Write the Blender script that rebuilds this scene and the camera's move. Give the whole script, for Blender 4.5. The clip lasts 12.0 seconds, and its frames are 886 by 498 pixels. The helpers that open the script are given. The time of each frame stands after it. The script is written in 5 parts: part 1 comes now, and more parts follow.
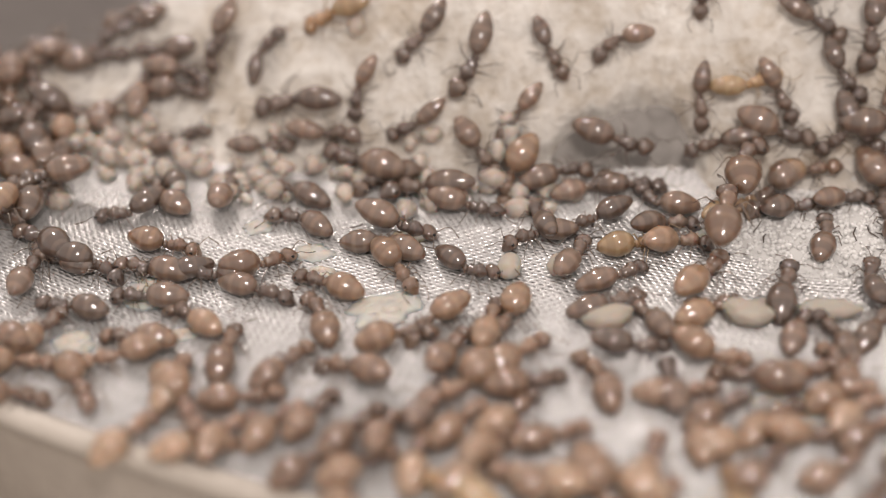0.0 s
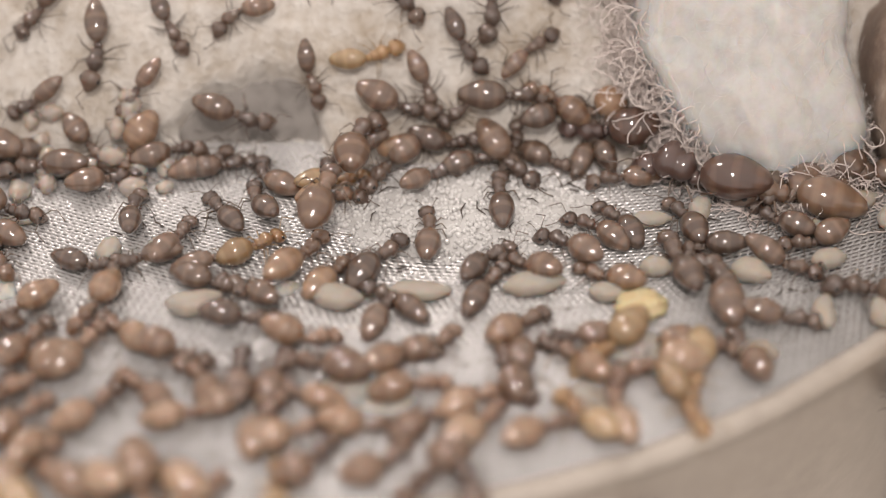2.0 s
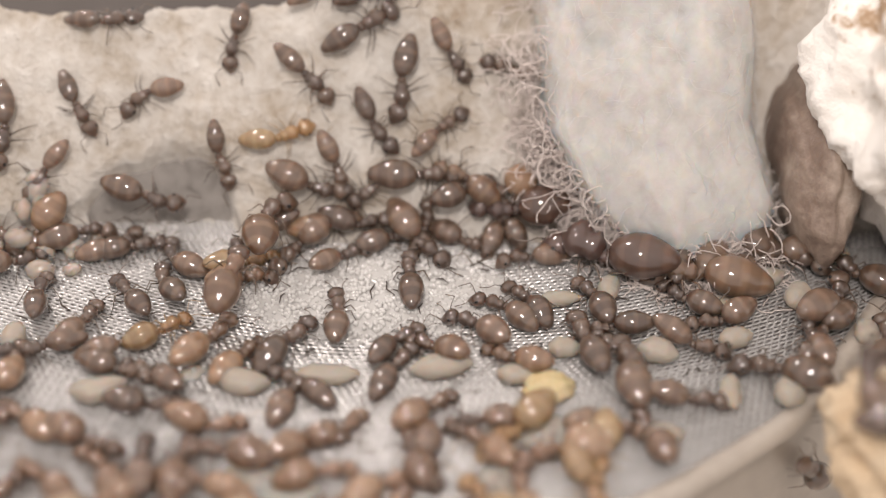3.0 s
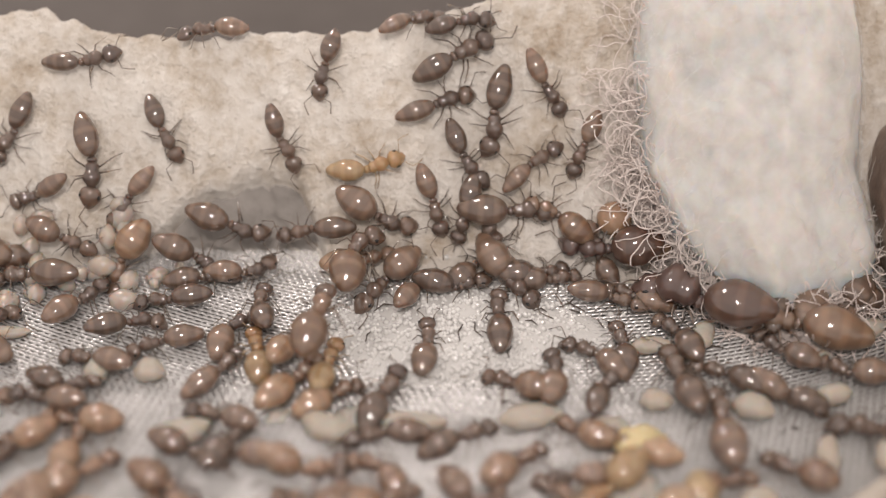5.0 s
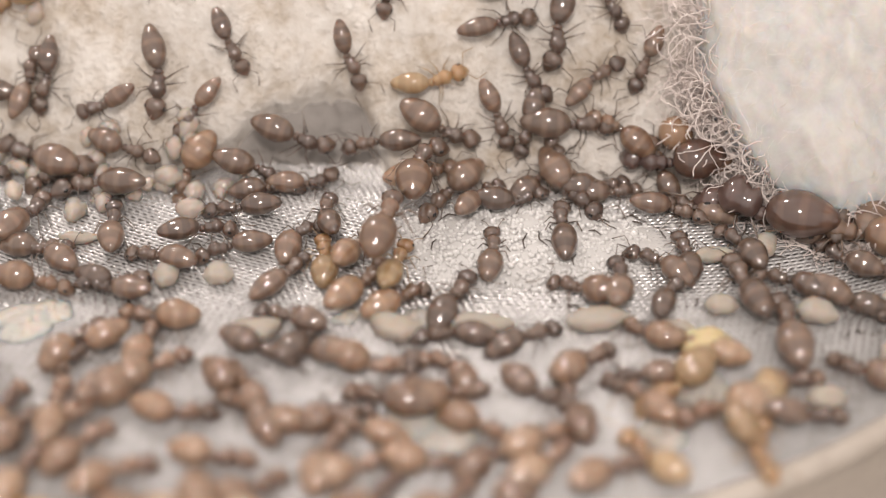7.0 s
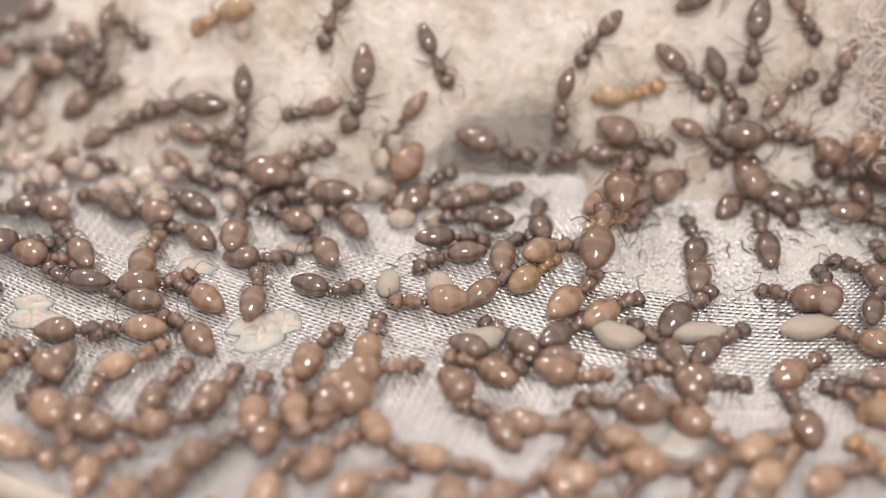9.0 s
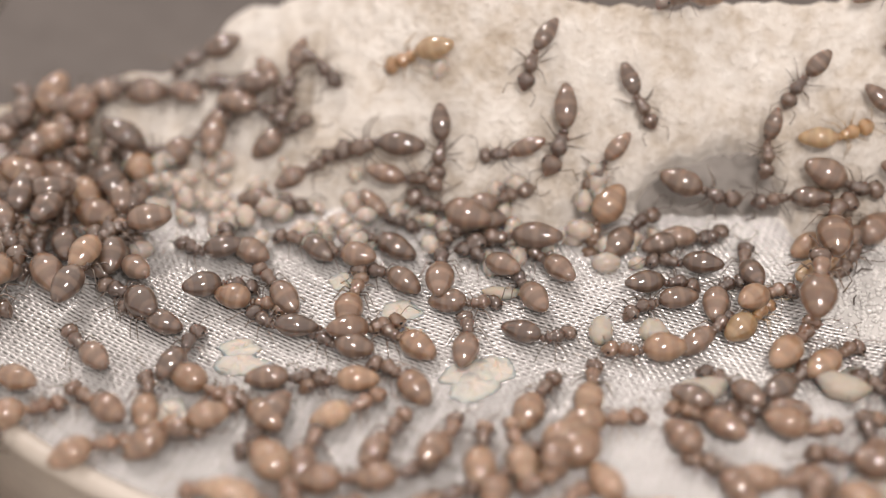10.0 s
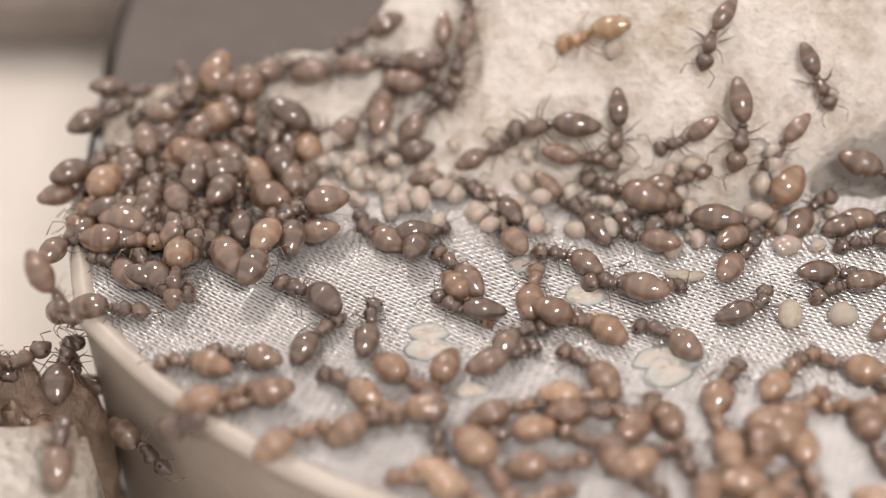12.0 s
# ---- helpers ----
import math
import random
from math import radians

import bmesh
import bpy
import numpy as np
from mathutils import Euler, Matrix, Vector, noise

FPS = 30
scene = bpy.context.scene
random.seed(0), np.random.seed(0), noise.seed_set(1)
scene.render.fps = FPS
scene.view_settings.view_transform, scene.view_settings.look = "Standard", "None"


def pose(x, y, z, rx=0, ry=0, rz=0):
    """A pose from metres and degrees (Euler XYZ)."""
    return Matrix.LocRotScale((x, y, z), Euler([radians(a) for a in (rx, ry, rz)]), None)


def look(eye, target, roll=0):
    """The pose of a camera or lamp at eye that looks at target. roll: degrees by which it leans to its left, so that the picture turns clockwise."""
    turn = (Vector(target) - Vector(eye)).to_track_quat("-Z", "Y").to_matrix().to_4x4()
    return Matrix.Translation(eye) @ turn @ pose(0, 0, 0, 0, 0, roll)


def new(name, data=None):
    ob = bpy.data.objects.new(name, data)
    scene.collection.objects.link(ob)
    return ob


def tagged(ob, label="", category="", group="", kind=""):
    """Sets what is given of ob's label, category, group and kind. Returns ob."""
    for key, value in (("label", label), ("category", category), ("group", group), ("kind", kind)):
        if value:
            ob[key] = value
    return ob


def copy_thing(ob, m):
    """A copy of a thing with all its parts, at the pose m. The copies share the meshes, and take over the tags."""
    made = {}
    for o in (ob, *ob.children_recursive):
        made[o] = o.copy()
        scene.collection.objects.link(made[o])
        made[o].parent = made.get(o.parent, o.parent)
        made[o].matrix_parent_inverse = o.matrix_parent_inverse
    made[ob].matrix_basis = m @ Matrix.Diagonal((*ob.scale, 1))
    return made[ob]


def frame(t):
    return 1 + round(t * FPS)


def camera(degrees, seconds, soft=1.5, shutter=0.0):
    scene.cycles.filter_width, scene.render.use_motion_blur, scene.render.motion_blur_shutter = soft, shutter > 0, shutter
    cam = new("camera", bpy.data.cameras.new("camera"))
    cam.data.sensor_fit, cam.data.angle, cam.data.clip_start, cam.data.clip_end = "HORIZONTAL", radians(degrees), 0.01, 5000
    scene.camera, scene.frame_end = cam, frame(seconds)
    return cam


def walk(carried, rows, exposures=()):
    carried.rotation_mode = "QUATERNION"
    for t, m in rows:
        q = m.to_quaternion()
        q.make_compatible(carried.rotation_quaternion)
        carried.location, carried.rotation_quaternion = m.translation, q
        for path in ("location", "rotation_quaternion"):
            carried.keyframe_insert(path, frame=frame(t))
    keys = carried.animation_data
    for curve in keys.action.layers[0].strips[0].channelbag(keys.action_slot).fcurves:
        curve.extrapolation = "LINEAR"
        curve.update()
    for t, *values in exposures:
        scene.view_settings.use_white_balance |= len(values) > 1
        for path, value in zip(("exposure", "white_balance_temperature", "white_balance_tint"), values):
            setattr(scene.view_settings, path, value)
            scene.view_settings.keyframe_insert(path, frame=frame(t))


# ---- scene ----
from mathutils.bvhtree import BVHTree

MM = 0.001
cam = camera(33.55, 12.0, soft=1.3)
# a close-up lens: the near rows and the far edge fall out of focus
cam.data.dof.use_dof = True
cam.data.dof.focus_distance = 0.0546
cam.data.dof.aperture_fstop = 19.5
walk(cam, [
    (0.0, pose(-0.01206, -0.04606, 0.03556, 49.92, 0.99, 1.01)),
    (0.5, pose(-0.01011, -0.04497, 0.03720, 47.93, 1.04, 0.95)),
    (1.0, pose(-0.00923, -0.04584, 0.03674, 47.03, 1.02, 0.67)),
    (1.5, pose(-0.00472, -0.04523, 0.03710, 46.42, 0.32, -0.75)),
    (2.0, pose(0.00077, -0.04388, 0.03755, 45.93, 0.41, -1.07)),
    (2.5, pose(0.00171, -0.04390, 0.03765, 48.07, -0.55, -2.41)),
    (3.0, pose(0.00236, -0.04293, 0.03848, 47.66, -0.58, -2.75)),
    (5.0, pose(0.00113, -0.03934, 0.04033, 45.21, -0.19, -0.18)),
    (5.5, pose(0.00000, -0.03986, 0.03986, 45.00, 0.00, 0.00)),
    (6.0, pose(0.00057, -0.04122, 0.03866, 45.04, -0.70, -0.16)),
    (6.5, pose(0.00036, -0.04186, 0.03805, 45.73, -0.46, 0.34)),
    (8.5, pose(-0.00843, -0.04333, 0.03854, 44.66, -0.55, -1.20)),
    (9.0, pose(-0.00909, -0.04270, 0.04038, 44.48, -0.25, 0.01)),
    (9.5, pose(-0.01364, -0.04140, 0.04100, 42.58, -0.08, 0.63)),
    (10.0, pose(-0.01612, -0.04093, 0.04058, 44.73, 0.18, 0.77)),
    (10.5, pose(-0.01820, -0.04128, 0.04004, 45.34, -0.38, -0.26)),
    (11.0, pose(-0.02174, -0.04124, 0.04053, 43.89, -0.26, 0.52)),
    (11.5, pose(-0.02206, -0.04070, 0.04036, 45.88, -0.33, -0.23)),
    (12.0, pose(-0.02322, -0.04007, 0.04101, 43.06, 0.04, 0.55)),
], [(0.0, -0.07), (2.0, -0.10), (3.0, -0.05), (5.0, -0.09), (5.5, -0.04), (6.5, 0.05), (8.5, 0.13), (10.0, 0.12), (12.0, 0.10)])

# ---- light: an even, bright room and two small lamps over the dish ----
world = bpy.data.worlds.new("room_light")
scene.world = world
world.use_nodes = True
world.node_tree.nodes["Background"].inputs["Color"].default_value = (1.0, 0.898, 0.842, 1)
world.node_tree.nodes["Background"].inputs["Strength"].default_value = 0.95


def small_lamp(name, eye, target, watts, size):
    data = bpy.data.lights.new(name, "AREA")
    data.shape, data.size, data.energy, data.color = "DISK", size, watts, (1.0, 0.898, 0.842)
    ob = new(name, data)
    ob.matrix_world = look(eye, target)
    return ob


small_lamp("lamp_head", (-0.002, -0.046, 0.080), (-0.010, -0.010, 0.0), 0.049, 0.018)
small_lamp("lamp_head", (-0.046, 0.060, 0.088), (-0.018, -0.006, 0.0), 0.044, 0.018)


# ---- materials ----
def material(name, base, rough=0.5, metal=0.0, coat=0.0, sss=0.0, trans=0.0, ior=1.45):
    m = bpy.data.materials.new(name)
    m.use_nodes = True
    b = m.node_tree.nodes["Principled BSDF"]
    b.inputs["Base Color"].default_value = (*base, 1)
    b.inputs["Roughness"].default_value = rough
    b.inputs["Metallic"].default_value = metal
    b.inputs["Coat Weight"].default_value = coat
    b.inputs["IOR"].default_value = ior
    b.inputs["Transmission Weight"].default_value = trans
    if sss:
        b.inputs["Subsurface Weight"].default_value = sss
        b.inputs["Subsurface Radius"].default_value = (1.0, 0.6, 0.4)
        b.inputs["Subsurface Scale"].default_value = 0.0004
    return m


def node(m, kind, **values):
    n = m.node_tree.nodes.new(kind)
    for key, value in values.items():
        n.inputs[key].default_value = value
    return n


def link(m, a, b):
    m.node_tree.links.new(a, b)


def mottled(name, stops, scale, rough=0.6, bump=0.3, fine=6.0, detail=5.0, dist=0.0002, coat=0.0, sss=0.0, trans=0.0):
    """Colour from two sizes of noise through a ramp, with fine relief."""
    m = material(name, stops[0][1], rough, coat=coat, sss=sss, trans=trans)
    b = m.node_tree.nodes["Principled BSDF"]
    co = node(m, "ShaderNodeTexCoord")
    big = node(m, "ShaderNodeTexNoise", Scale=scale, Detail=detail, Roughness=0.65)
    small = node(m, "ShaderNodeTexNoise", Scale=scale * fine, Detail=4.0, Roughness=0.7)
    mix = node(m, "ShaderNodeMix")
    mix.inputs["Factor"].default_value = 0.35
    ramp = node(m, "ShaderNodeValToRGB")
    ramp.color_ramp.elements[0].position, ramp.color_ramp.elements[0].color = stops[0][0], (*stops[0][1], 1)
    ramp.color_ramp.elements[1].position, ramp.color_ramp.elements[1].color = stops[-1][0], (*stops[-1][1], 1)
    for place, colour in stops[1:-1]:
        ramp.color_ramp.elements.new(place).color = (*colour, 1)
    relief = node(m, "ShaderNodeBump", Strength=bump, Distance=dist)
    for n in (big, small):
        link(m, co.outputs["Object"], n.inputs["Vector"])
    link(m, big.outputs["Fac"], mix.inputs["A"])
    link(m, small.outputs["Fac"], mix.inputs["B"])
    link(m, mix.outputs["Result"], ramp.inputs["Fac"])
    link(m, ramp.outputs["Color"], b.inputs["Base Color"])
    link(m, small.outputs["Fac"], relief.inputs["Height"])
    link(m, relief.outputs["Normal"], b.inputs["Normal"])
    return m


def cuticle(name, dark, light, banded=False, rough=0.5, sss=0.4, trans=0.1, spread=0.7):
    """Shiny insect skin; the hind body shows pale rings between its plates."""
    m = material(name, dark, rough, coat=1.0, sss=sss, trans=trans)
    b = m.node_tree.nodes["Principled BSDF"]
    b.inputs["Coat Roughness"].default_value = 0.055
    b.inputs["Coat IOR"].default_value = 1.75
    b.inputs["Specular IOR Level"].default_value = 0.2
    b.inputs["Subsurface Scale"].default_value = 0.0009
    co = node(m, "ShaderNodeTexCoord")
    grain = node(m, "ShaderNodeTexNoise", Scale=2600.0, Detail=3.0)
    each = node(m, "ShaderNodeObjectInfo")
    mix = node(m, "ShaderNodeMix")
    mix.data_type = "RGBA"
    mix.inputs["A"].default_value, mix.inputs["B"].default_value = (*dark, 1), (*light, 1)
    link(m, co.outputs["Object"], grain.inputs["Vector"])
    fac = node(m, "ShaderNodeMath")
    fac.operation = "MULTIPLY_ADD"
    link(m, grain.outputs["Fac"], fac.inputs[0])
    fac.inputs[1].default_value = 0.45
    rand = node(m, "ShaderNodeMath")
    rand.operation = "MULTIPLY_ADD"
    link(m, each.outputs["Random"], rand.inputs[0])
    rand.inputs[1].default_value, rand.inputs[2].default_value = spread, -0.06 - 0.5 * spread
    link(m, rand.outputs[0], fac.inputs[2])
    out = fac.outputs[0]
    if banded:
        split = node(m, "ShaderNodeSeparateXYZ")
        link(m, co.outputs["Object"], split.inputs[0])
        wave = node(m, "ShaderNodeMath")
        wave.operation = "MULTIPLY"
        link(m, split.outputs["X"], wave.inputs[0])
        wave.inputs[1].default_value = 2 * math.pi / 0.00052
        sine = node(m, "ShaderNodeMath")
        sine.operation = "SINE"
        link(m, wave.outputs[0], sine.inputs[0])
        step = node(m, "ShaderNodeMapRange")
        link(m, sine.outputs[0], step.inputs["Value"])
        step.inputs["From Min"].default_value, step.inputs["From Max"].default_value = -0.1, 0.9
        step.inputs["To Max"].default_value = 0.26
        add = node(m, "ShaderNodeMath")
        add.operation, add.use_clamp = "ADD", True
        link(m, step.outputs["Result"], add.inputs[0])
        link(m, out, add.inputs[1])
        out = add.outputs[0]
    soft = node(m, "ShaderNodeClamp")
    link(m, out, soft.inputs[0])
    link(m, soft.outputs[0], mix.inputs["Factor"])
    link(m, mix.outputs["Result"], b.inputs["Base Color"])
    return m


M_GASTER = cuticle("brown_banded_cuticle", (0.088, 0.056, 0.04), (0.3, 0.197, 0.137), True, sss=0.5, trans=0.2, spread=0.6)
M_BODY = cuticle("dark_brown_cuticle", (0.072, 0.046, 0.034), (0.19, 0.123, 0.086), spread=0.5)
M_LIMB = cuticle("brown_limb_cuticle", (0.060, 0.042, 0.032), (0.16, 0.11, 0.08), sss=0.2, trans=0.1)
M_GASTER_RUST = cuticle("rusty_banded_cuticle", (0.155, 0.09, 0.055), (0.43, 0.28, 0.176), True, sss=0.6, trans=0.25, rough=0.45)
M_BODY_RUST = cuticle("rusty_cuticle", (0.098, 0.058, 0.038), (0.28, 0.17, 0.106), sss=0.5, trans=0.15, rough=0.45)
M_LIMB_RUST = cuticle("rusty_limb_cuticle", (0.07, 0.045, 0.032), (0.20, 0.13, 0.09), sss=0.2, trans=0.0)
M_GASTER_TAN = cuticle("tan_banded_cuticle", (0.25, 0.152, 0.093), (0.54, 0.38, 0.255), True, sss=0.6, trans=0.3, rough=0.45)
M_BODY_TAN = cuticle("tan_cuticle", (0.17, 0.10, 0.066), (0.36, 0.235, 0.155), sss=0.5, trans=0.15, rough=0.45)
M_LIMB_TAN = cuticle("tan_limb_cuticle", (0.12, 0.08, 0.055), (0.28, 0.19, 0.13), sss=0.2, trans=0.0)
M_GASTER_AMBER = cuticle("amber_banded_cuticle", (0.24, 0.155, 0.078), (0.48, 0.35, 0.20), True, sss=0.5, trans=0.15, rough=0.45)
M_BODY_AMBER = cuticle("amber_cuticle", (0.25, 0.14, 0.062), (0.44, 0.285, 0.14), sss=0.5, trans=0.15, rough=0.45)
M_LIMB_AMBER = cuticle("amber_limb_cuticle", (0.22, 0.14, 0.075), (0.42, 0.30, 0.18), sss=0.3, trans=0.0)
M_GASTER_LARGE = cuticle("reddish_banded_cuticle", (0.09, 0.048, 0.033), (0.28, 0.155, 0.1), True, sss=0.6, trans=0.2)
M_BODY_LARGE = cuticle("dark_reddish_cuticle", (0.060, 0.036, 0.031), (0.14, 0.08, 0.064))
M_BROWN = mottled("damp_brown_stain", [(0.32, (0.12, 0.08, 0.062)), (0.47, (0.20, 0.145, 0.115)), (0.58, (0.34, 0.27, 0.22)), (0.72, (0.52, 0.45, 0.39))], 170.0, 0.5, 0.4, 6.0, dist=0.0003, coat=0.15)
M_ANT_MASS = mottled("ant_mass_brown", [(0.3, (0.13, 0.088, 0.062)), (0.55, (0.24, 0.17, 0.125)), (0.72, (0.42, 0.34, 0.27))], 260.0, 0.55, 0.8, 6.0, dist=0.0003, coat=0.15)
M_EYE = material("black_eye", (0.012, 0.010, 0.009), 0.2, coat=0.3)
M_PLASTER = mottled("dry_cream_plaster", [(0.33, (0.33, 0.262, 0.193)), (0.43, (0.48, 0.425, 0.36)), (0.51, (0.585, 0.543, 0.492)), (0.64, (0.70, 0.672, 0.63))], 260.0, 0.85, 1.0, 7.0, dist=0.0004)
# plaster darkened to grey: the shade inside the hollow, put into the colour
M_HOLLOW_SHADE = mottled("hollow_shade_grey", [(0.3, (0.165, 0.150, 0.137)), (0.7, (0.28, 0.258, 0.238))], 240.0, 0.7, 0.5, 6.0)
M_THREAD = mottled("silvery_white_thread", [(0.3, (0.38, 0.37, 0.36)), (0.7, (0.62, 0.61, 0.60))], 220.0, 0.25, 0.1, 10.0)
M_THREAD.node_tree.nodes["Principled BSDF"].inputs["Metallic"].default_value = 0.5
M_LINING = mottled("grey_lining", [(0.3, (0.10, 0.09, 0.082)), (0.7, (0.18, 0.163, 0.148))], 300.0, 0.6, 0.2)
M_PLASTIC = mottled("smoky_grey_plastic", [(0.3, (0.27, 0.235, 0.20)), (0.7, (0.40, 0.352, 0.305))], 90.0, 0.35, 0.12, 12.0)
M_BASE = mottled("dull_brown_grey_plastic", [(0.3, (0.060, 0.049, 0.044)), (0.7, (0.105, 0.089, 0.080))], 70.0, 0.6, 0.12, 9.0)
M_RIM = mottled("pale_worn_rim", [(0.3, (0.30, 0.26, 0.22)), (0.7, (0.48, 0.435, 0.385))], 160.0, 0.4, 0.15, 9.0)
M_COTTON = mottled("white_cotton", [(0.3, (0.40, 0.385, 0.365)), (0.5, (0.51, 0.50, 0.485)), (0.7, (0.60, 0.595, 0.58))], 130.0, 0.95, 0.1, 14.0, dist=0.0001, sss=1.0)
M_COTTON.node_tree.nodes["Principled BSDF"].inputs["Subsurface Scale"].default_value = 0.0018
M_FUZZ = mottled("loose_white_fibre", [(0.3, (0.54, 0.53, 0.515)), (0.7, (0.66, 0.655, 0.64))], 300.0, 0.9, 0.05)
M_FIBRE = mottled("pinkish_grey_fibre", [(0.3, (0.48, 0.41, 0.38)), (0.7, (0.74, 0.67, 0.63))], 500.0, 0.6, 0.1)
M_SUGAR = mottled("clear_white_grain", [(0.3, (0.49, 0.48, 0.465)), (0.7, (0.66, 0.65, 0.635))], 700.0, 0.06, 0.05, coat=1.0)
M_SYRUP = mottled("damp_sugar_crust", [(0.3, (0.42, 0.41, 0.395)), (0.7, (0.52, 0.51, 0.495))], 700.0, 0.12, 0.3, 3.0, dist=0.0001, coat=0.5)
M_BROOD = mottled("milky_brood_skin", [(0.3, (0.44, 0.395, 0.335)), (0.7, (0.56, 0.515, 0.455))], 420.0, 0.45, 0.25, sss=1.0, trans=0.35)
M_BROOD_CLEAR = mottled("glassy_brood_skin", [(0.3, (0.57, 0.485, 0.425)), (0.7, (0.71, 0.635, 0.57))], 600.0, 0.22, 0.1, sss=0.8, trans=0.5, coat=0.3)
M_TABLE = mottled("beige_tabletop", [(0.32, (0.52, 0.47, 0.415)), (0.5, (0.62, 0.585, 0.535)), (0.7, (0.67, 0.645, 0.605))], 18.0, 0.6, 0.1, 9.0)
M_BLOCK = mottled("dark_brown_grey_block", [(0.3, (0.17, 0.145, 0.126)), (0.7, (0.27, 0.235, 0.21))], 60.0, 0.7, 0.3, 8.0)
M_CRUMB = mottled("beige_crumb", [(0.3, (0.45, 0.30, 0.17)), (0.5, (0.66, 0.52, 0.36)), (0.7, (0.78, 0.68, 0.53))], 420.0, 0.85, 0.8, 5.0, dist=0.0004)
M_STAINED = mottled("white_lump_brown_stain", [(0.34, (0.20, 0.115, 0.065)), (0.41, (0.42, 0.30, 0.20)), (0.46, (0.84, 0.80, 0.75)), (0.7, (0.90, 0.88, 0.85))], 120.0, 0.9, 0.6, 6.0, dist=0.0004)
M_AMBER_DROP = mottled("amber_drop", [(0.3, (0.30, 0.185, 0.115)), (0.7, (0.46, 0.31, 0.21))], 500.0, 0.12, 0.1, sss=0.5, trans=0.3, coat=0.4)


# ---- small builders ----
def part(name, bm, mat, parent=None, label="", smooth=True):
    mesh = bpy.data.meshes.new(name)
    bm.to_mesh(mesh)
    bm.free()
    for face in mesh.polygons:
        face.use_smooth = smooth
    mesh.materials.append(mat)
    ob = new(name, mesh)
    if parent:
        ob.parent = parent
    return tagged(ob, label)


def sheet_mesh(name, points, faces, mat, parent=None, smooth=True):
    mesh = bpy.data.meshes.new(name)
    mesh.from_pydata(points, [], faces)
    for face in mesh.polygons:
        face.use_smooth = smooth
    mesh.materials.append(mat)
    ob = new(name, mesh)
    if parent:
        ob.parent = parent
    return ob


def ring_body(profile, sides=14, flat=1.0):
    """A closed body of rings along x: profile rows are x, half width, height of the centre (mm)."""
    bm = bmesh.new()
    rings = []
    for x, r, z in profile:
        rings.append([bm.verts.new((x * MM, r * MM * math.cos(a), (z + flat * r * math.sin(a)) * MM))
                      for a in (2 * math.pi * k / sides for k in range(sides))])
    for a, b in zip(rings, rings[1:]):
        for k in range(sides):
            bm.faces.new((a[k], a[(k + 1) % sides], b[(k + 1) % sides], b[k]))
    bm.faces.new(rings[0][::-1])
    bm.faces.new(rings[-1])
    bmesh.ops.recalc_face_normals(bm, faces=bm.faces)
    return bm


def tube(bm, points, radii, sides=6):
    """A bent, tapering tube through points (mm)."""
    rings = []
    for n, p in enumerate(points):
        p = Vector(p)
        way = (Vector(points[min(n + 1, len(points) - 1)]) - Vector(points[max(n - 1, 0)])).normalized()
        side = way.cross(Vector((0.13, 0.21, 0.97))).normalized()
        up = side.cross(way)
        rings.append([bm.verts.new((p + radii[n] * (math.cos(a) * side + math.sin(a) * up)) * MM)
                      for a in (2 * math.pi * k / sides for k in range(sides))])
    for a, b in zip(rings, rings[1:]):
        for k in range(sides):
            bm.faces.new((a[k], a[(k + 1) % sides], b[(k + 1) % sides], b[k]))
    bm.faces.new(rings[0][::-1])
    bm.faces.new(rings[-1])
    return bm


# ---- the ground on which all stands (mm): a level cloth, and a plaster bank behind it ----
CENTRE = (-9.0, 18.0)


def crest(x):
    """Height at which the bank ends."""
    knots = [(-60, 0.9), (-38, 1.1), (-32, 1.75), (-29, 2.05), (-26.6, 2.6), (-24.8, 3.7), (-21.5, 5.6), (-18, 6.6), (-14, 7.0), (-11, 6.6), (-6, 6.4), (0, 6.8), (4, 7.6), (8, 10.0), (60, 11.0)]
    top = float(np.interp(x, [k[0] for k in knots], [k[1] for k in knots]))
    return top + 0.30 * noise.noise((x * 0.45, 11.0, 0.0)) + 0.10 * noise.noise((x * 1.7, 4.0, 2.0))


def hollow(x, y):
    """Depth of the shaded hollow at the foot of the bank: a worn lip above, a soft slope to the left."""
    lip = float(np.interp(x, [-16, -12, -10, -8.8, -7.8, -5.7, -4.1, -3.4, -2.4], [-3.0, -0.6, 0.1, 0.8, 1.5, 1.9, 1.8, 0.3, -3.0]))
    lip += 0.22 * noise.noise((x * 1.1, 3.1, 0.0)) + 0.14 * noise.noise((x * 3.1, 1.0, 0.0))
    low = -0.2 + 0.25 * noise.noise((x * 1.5, 8.0, 0.0))
    keen = float(np.interp(x, [-13, -8], [1.4, 2.3]))
    above = 1.0 / (1.0 + math.exp(max(-60, min(60, (y - lip) * keen))))
    below = 1.0 / (1.0 + math.exp(max(-60, min(60, (low - y) * 4.0))))
    return 2.1 * above * below


def foot(x):
    """Where the bank meets the cloth."""
    return float(np.interp(x, [-60, -29, -25, -22, -16, -12, 60], [3.0, 3.0, 2.8, 1.7, 0.4, -0.1, -0.3]))


def slope(x):
    """The bank is low and gentle at its left end."""
    return float(np.interp(x, [-26, -21, -16], [0.45, 0.75, 1.0]))


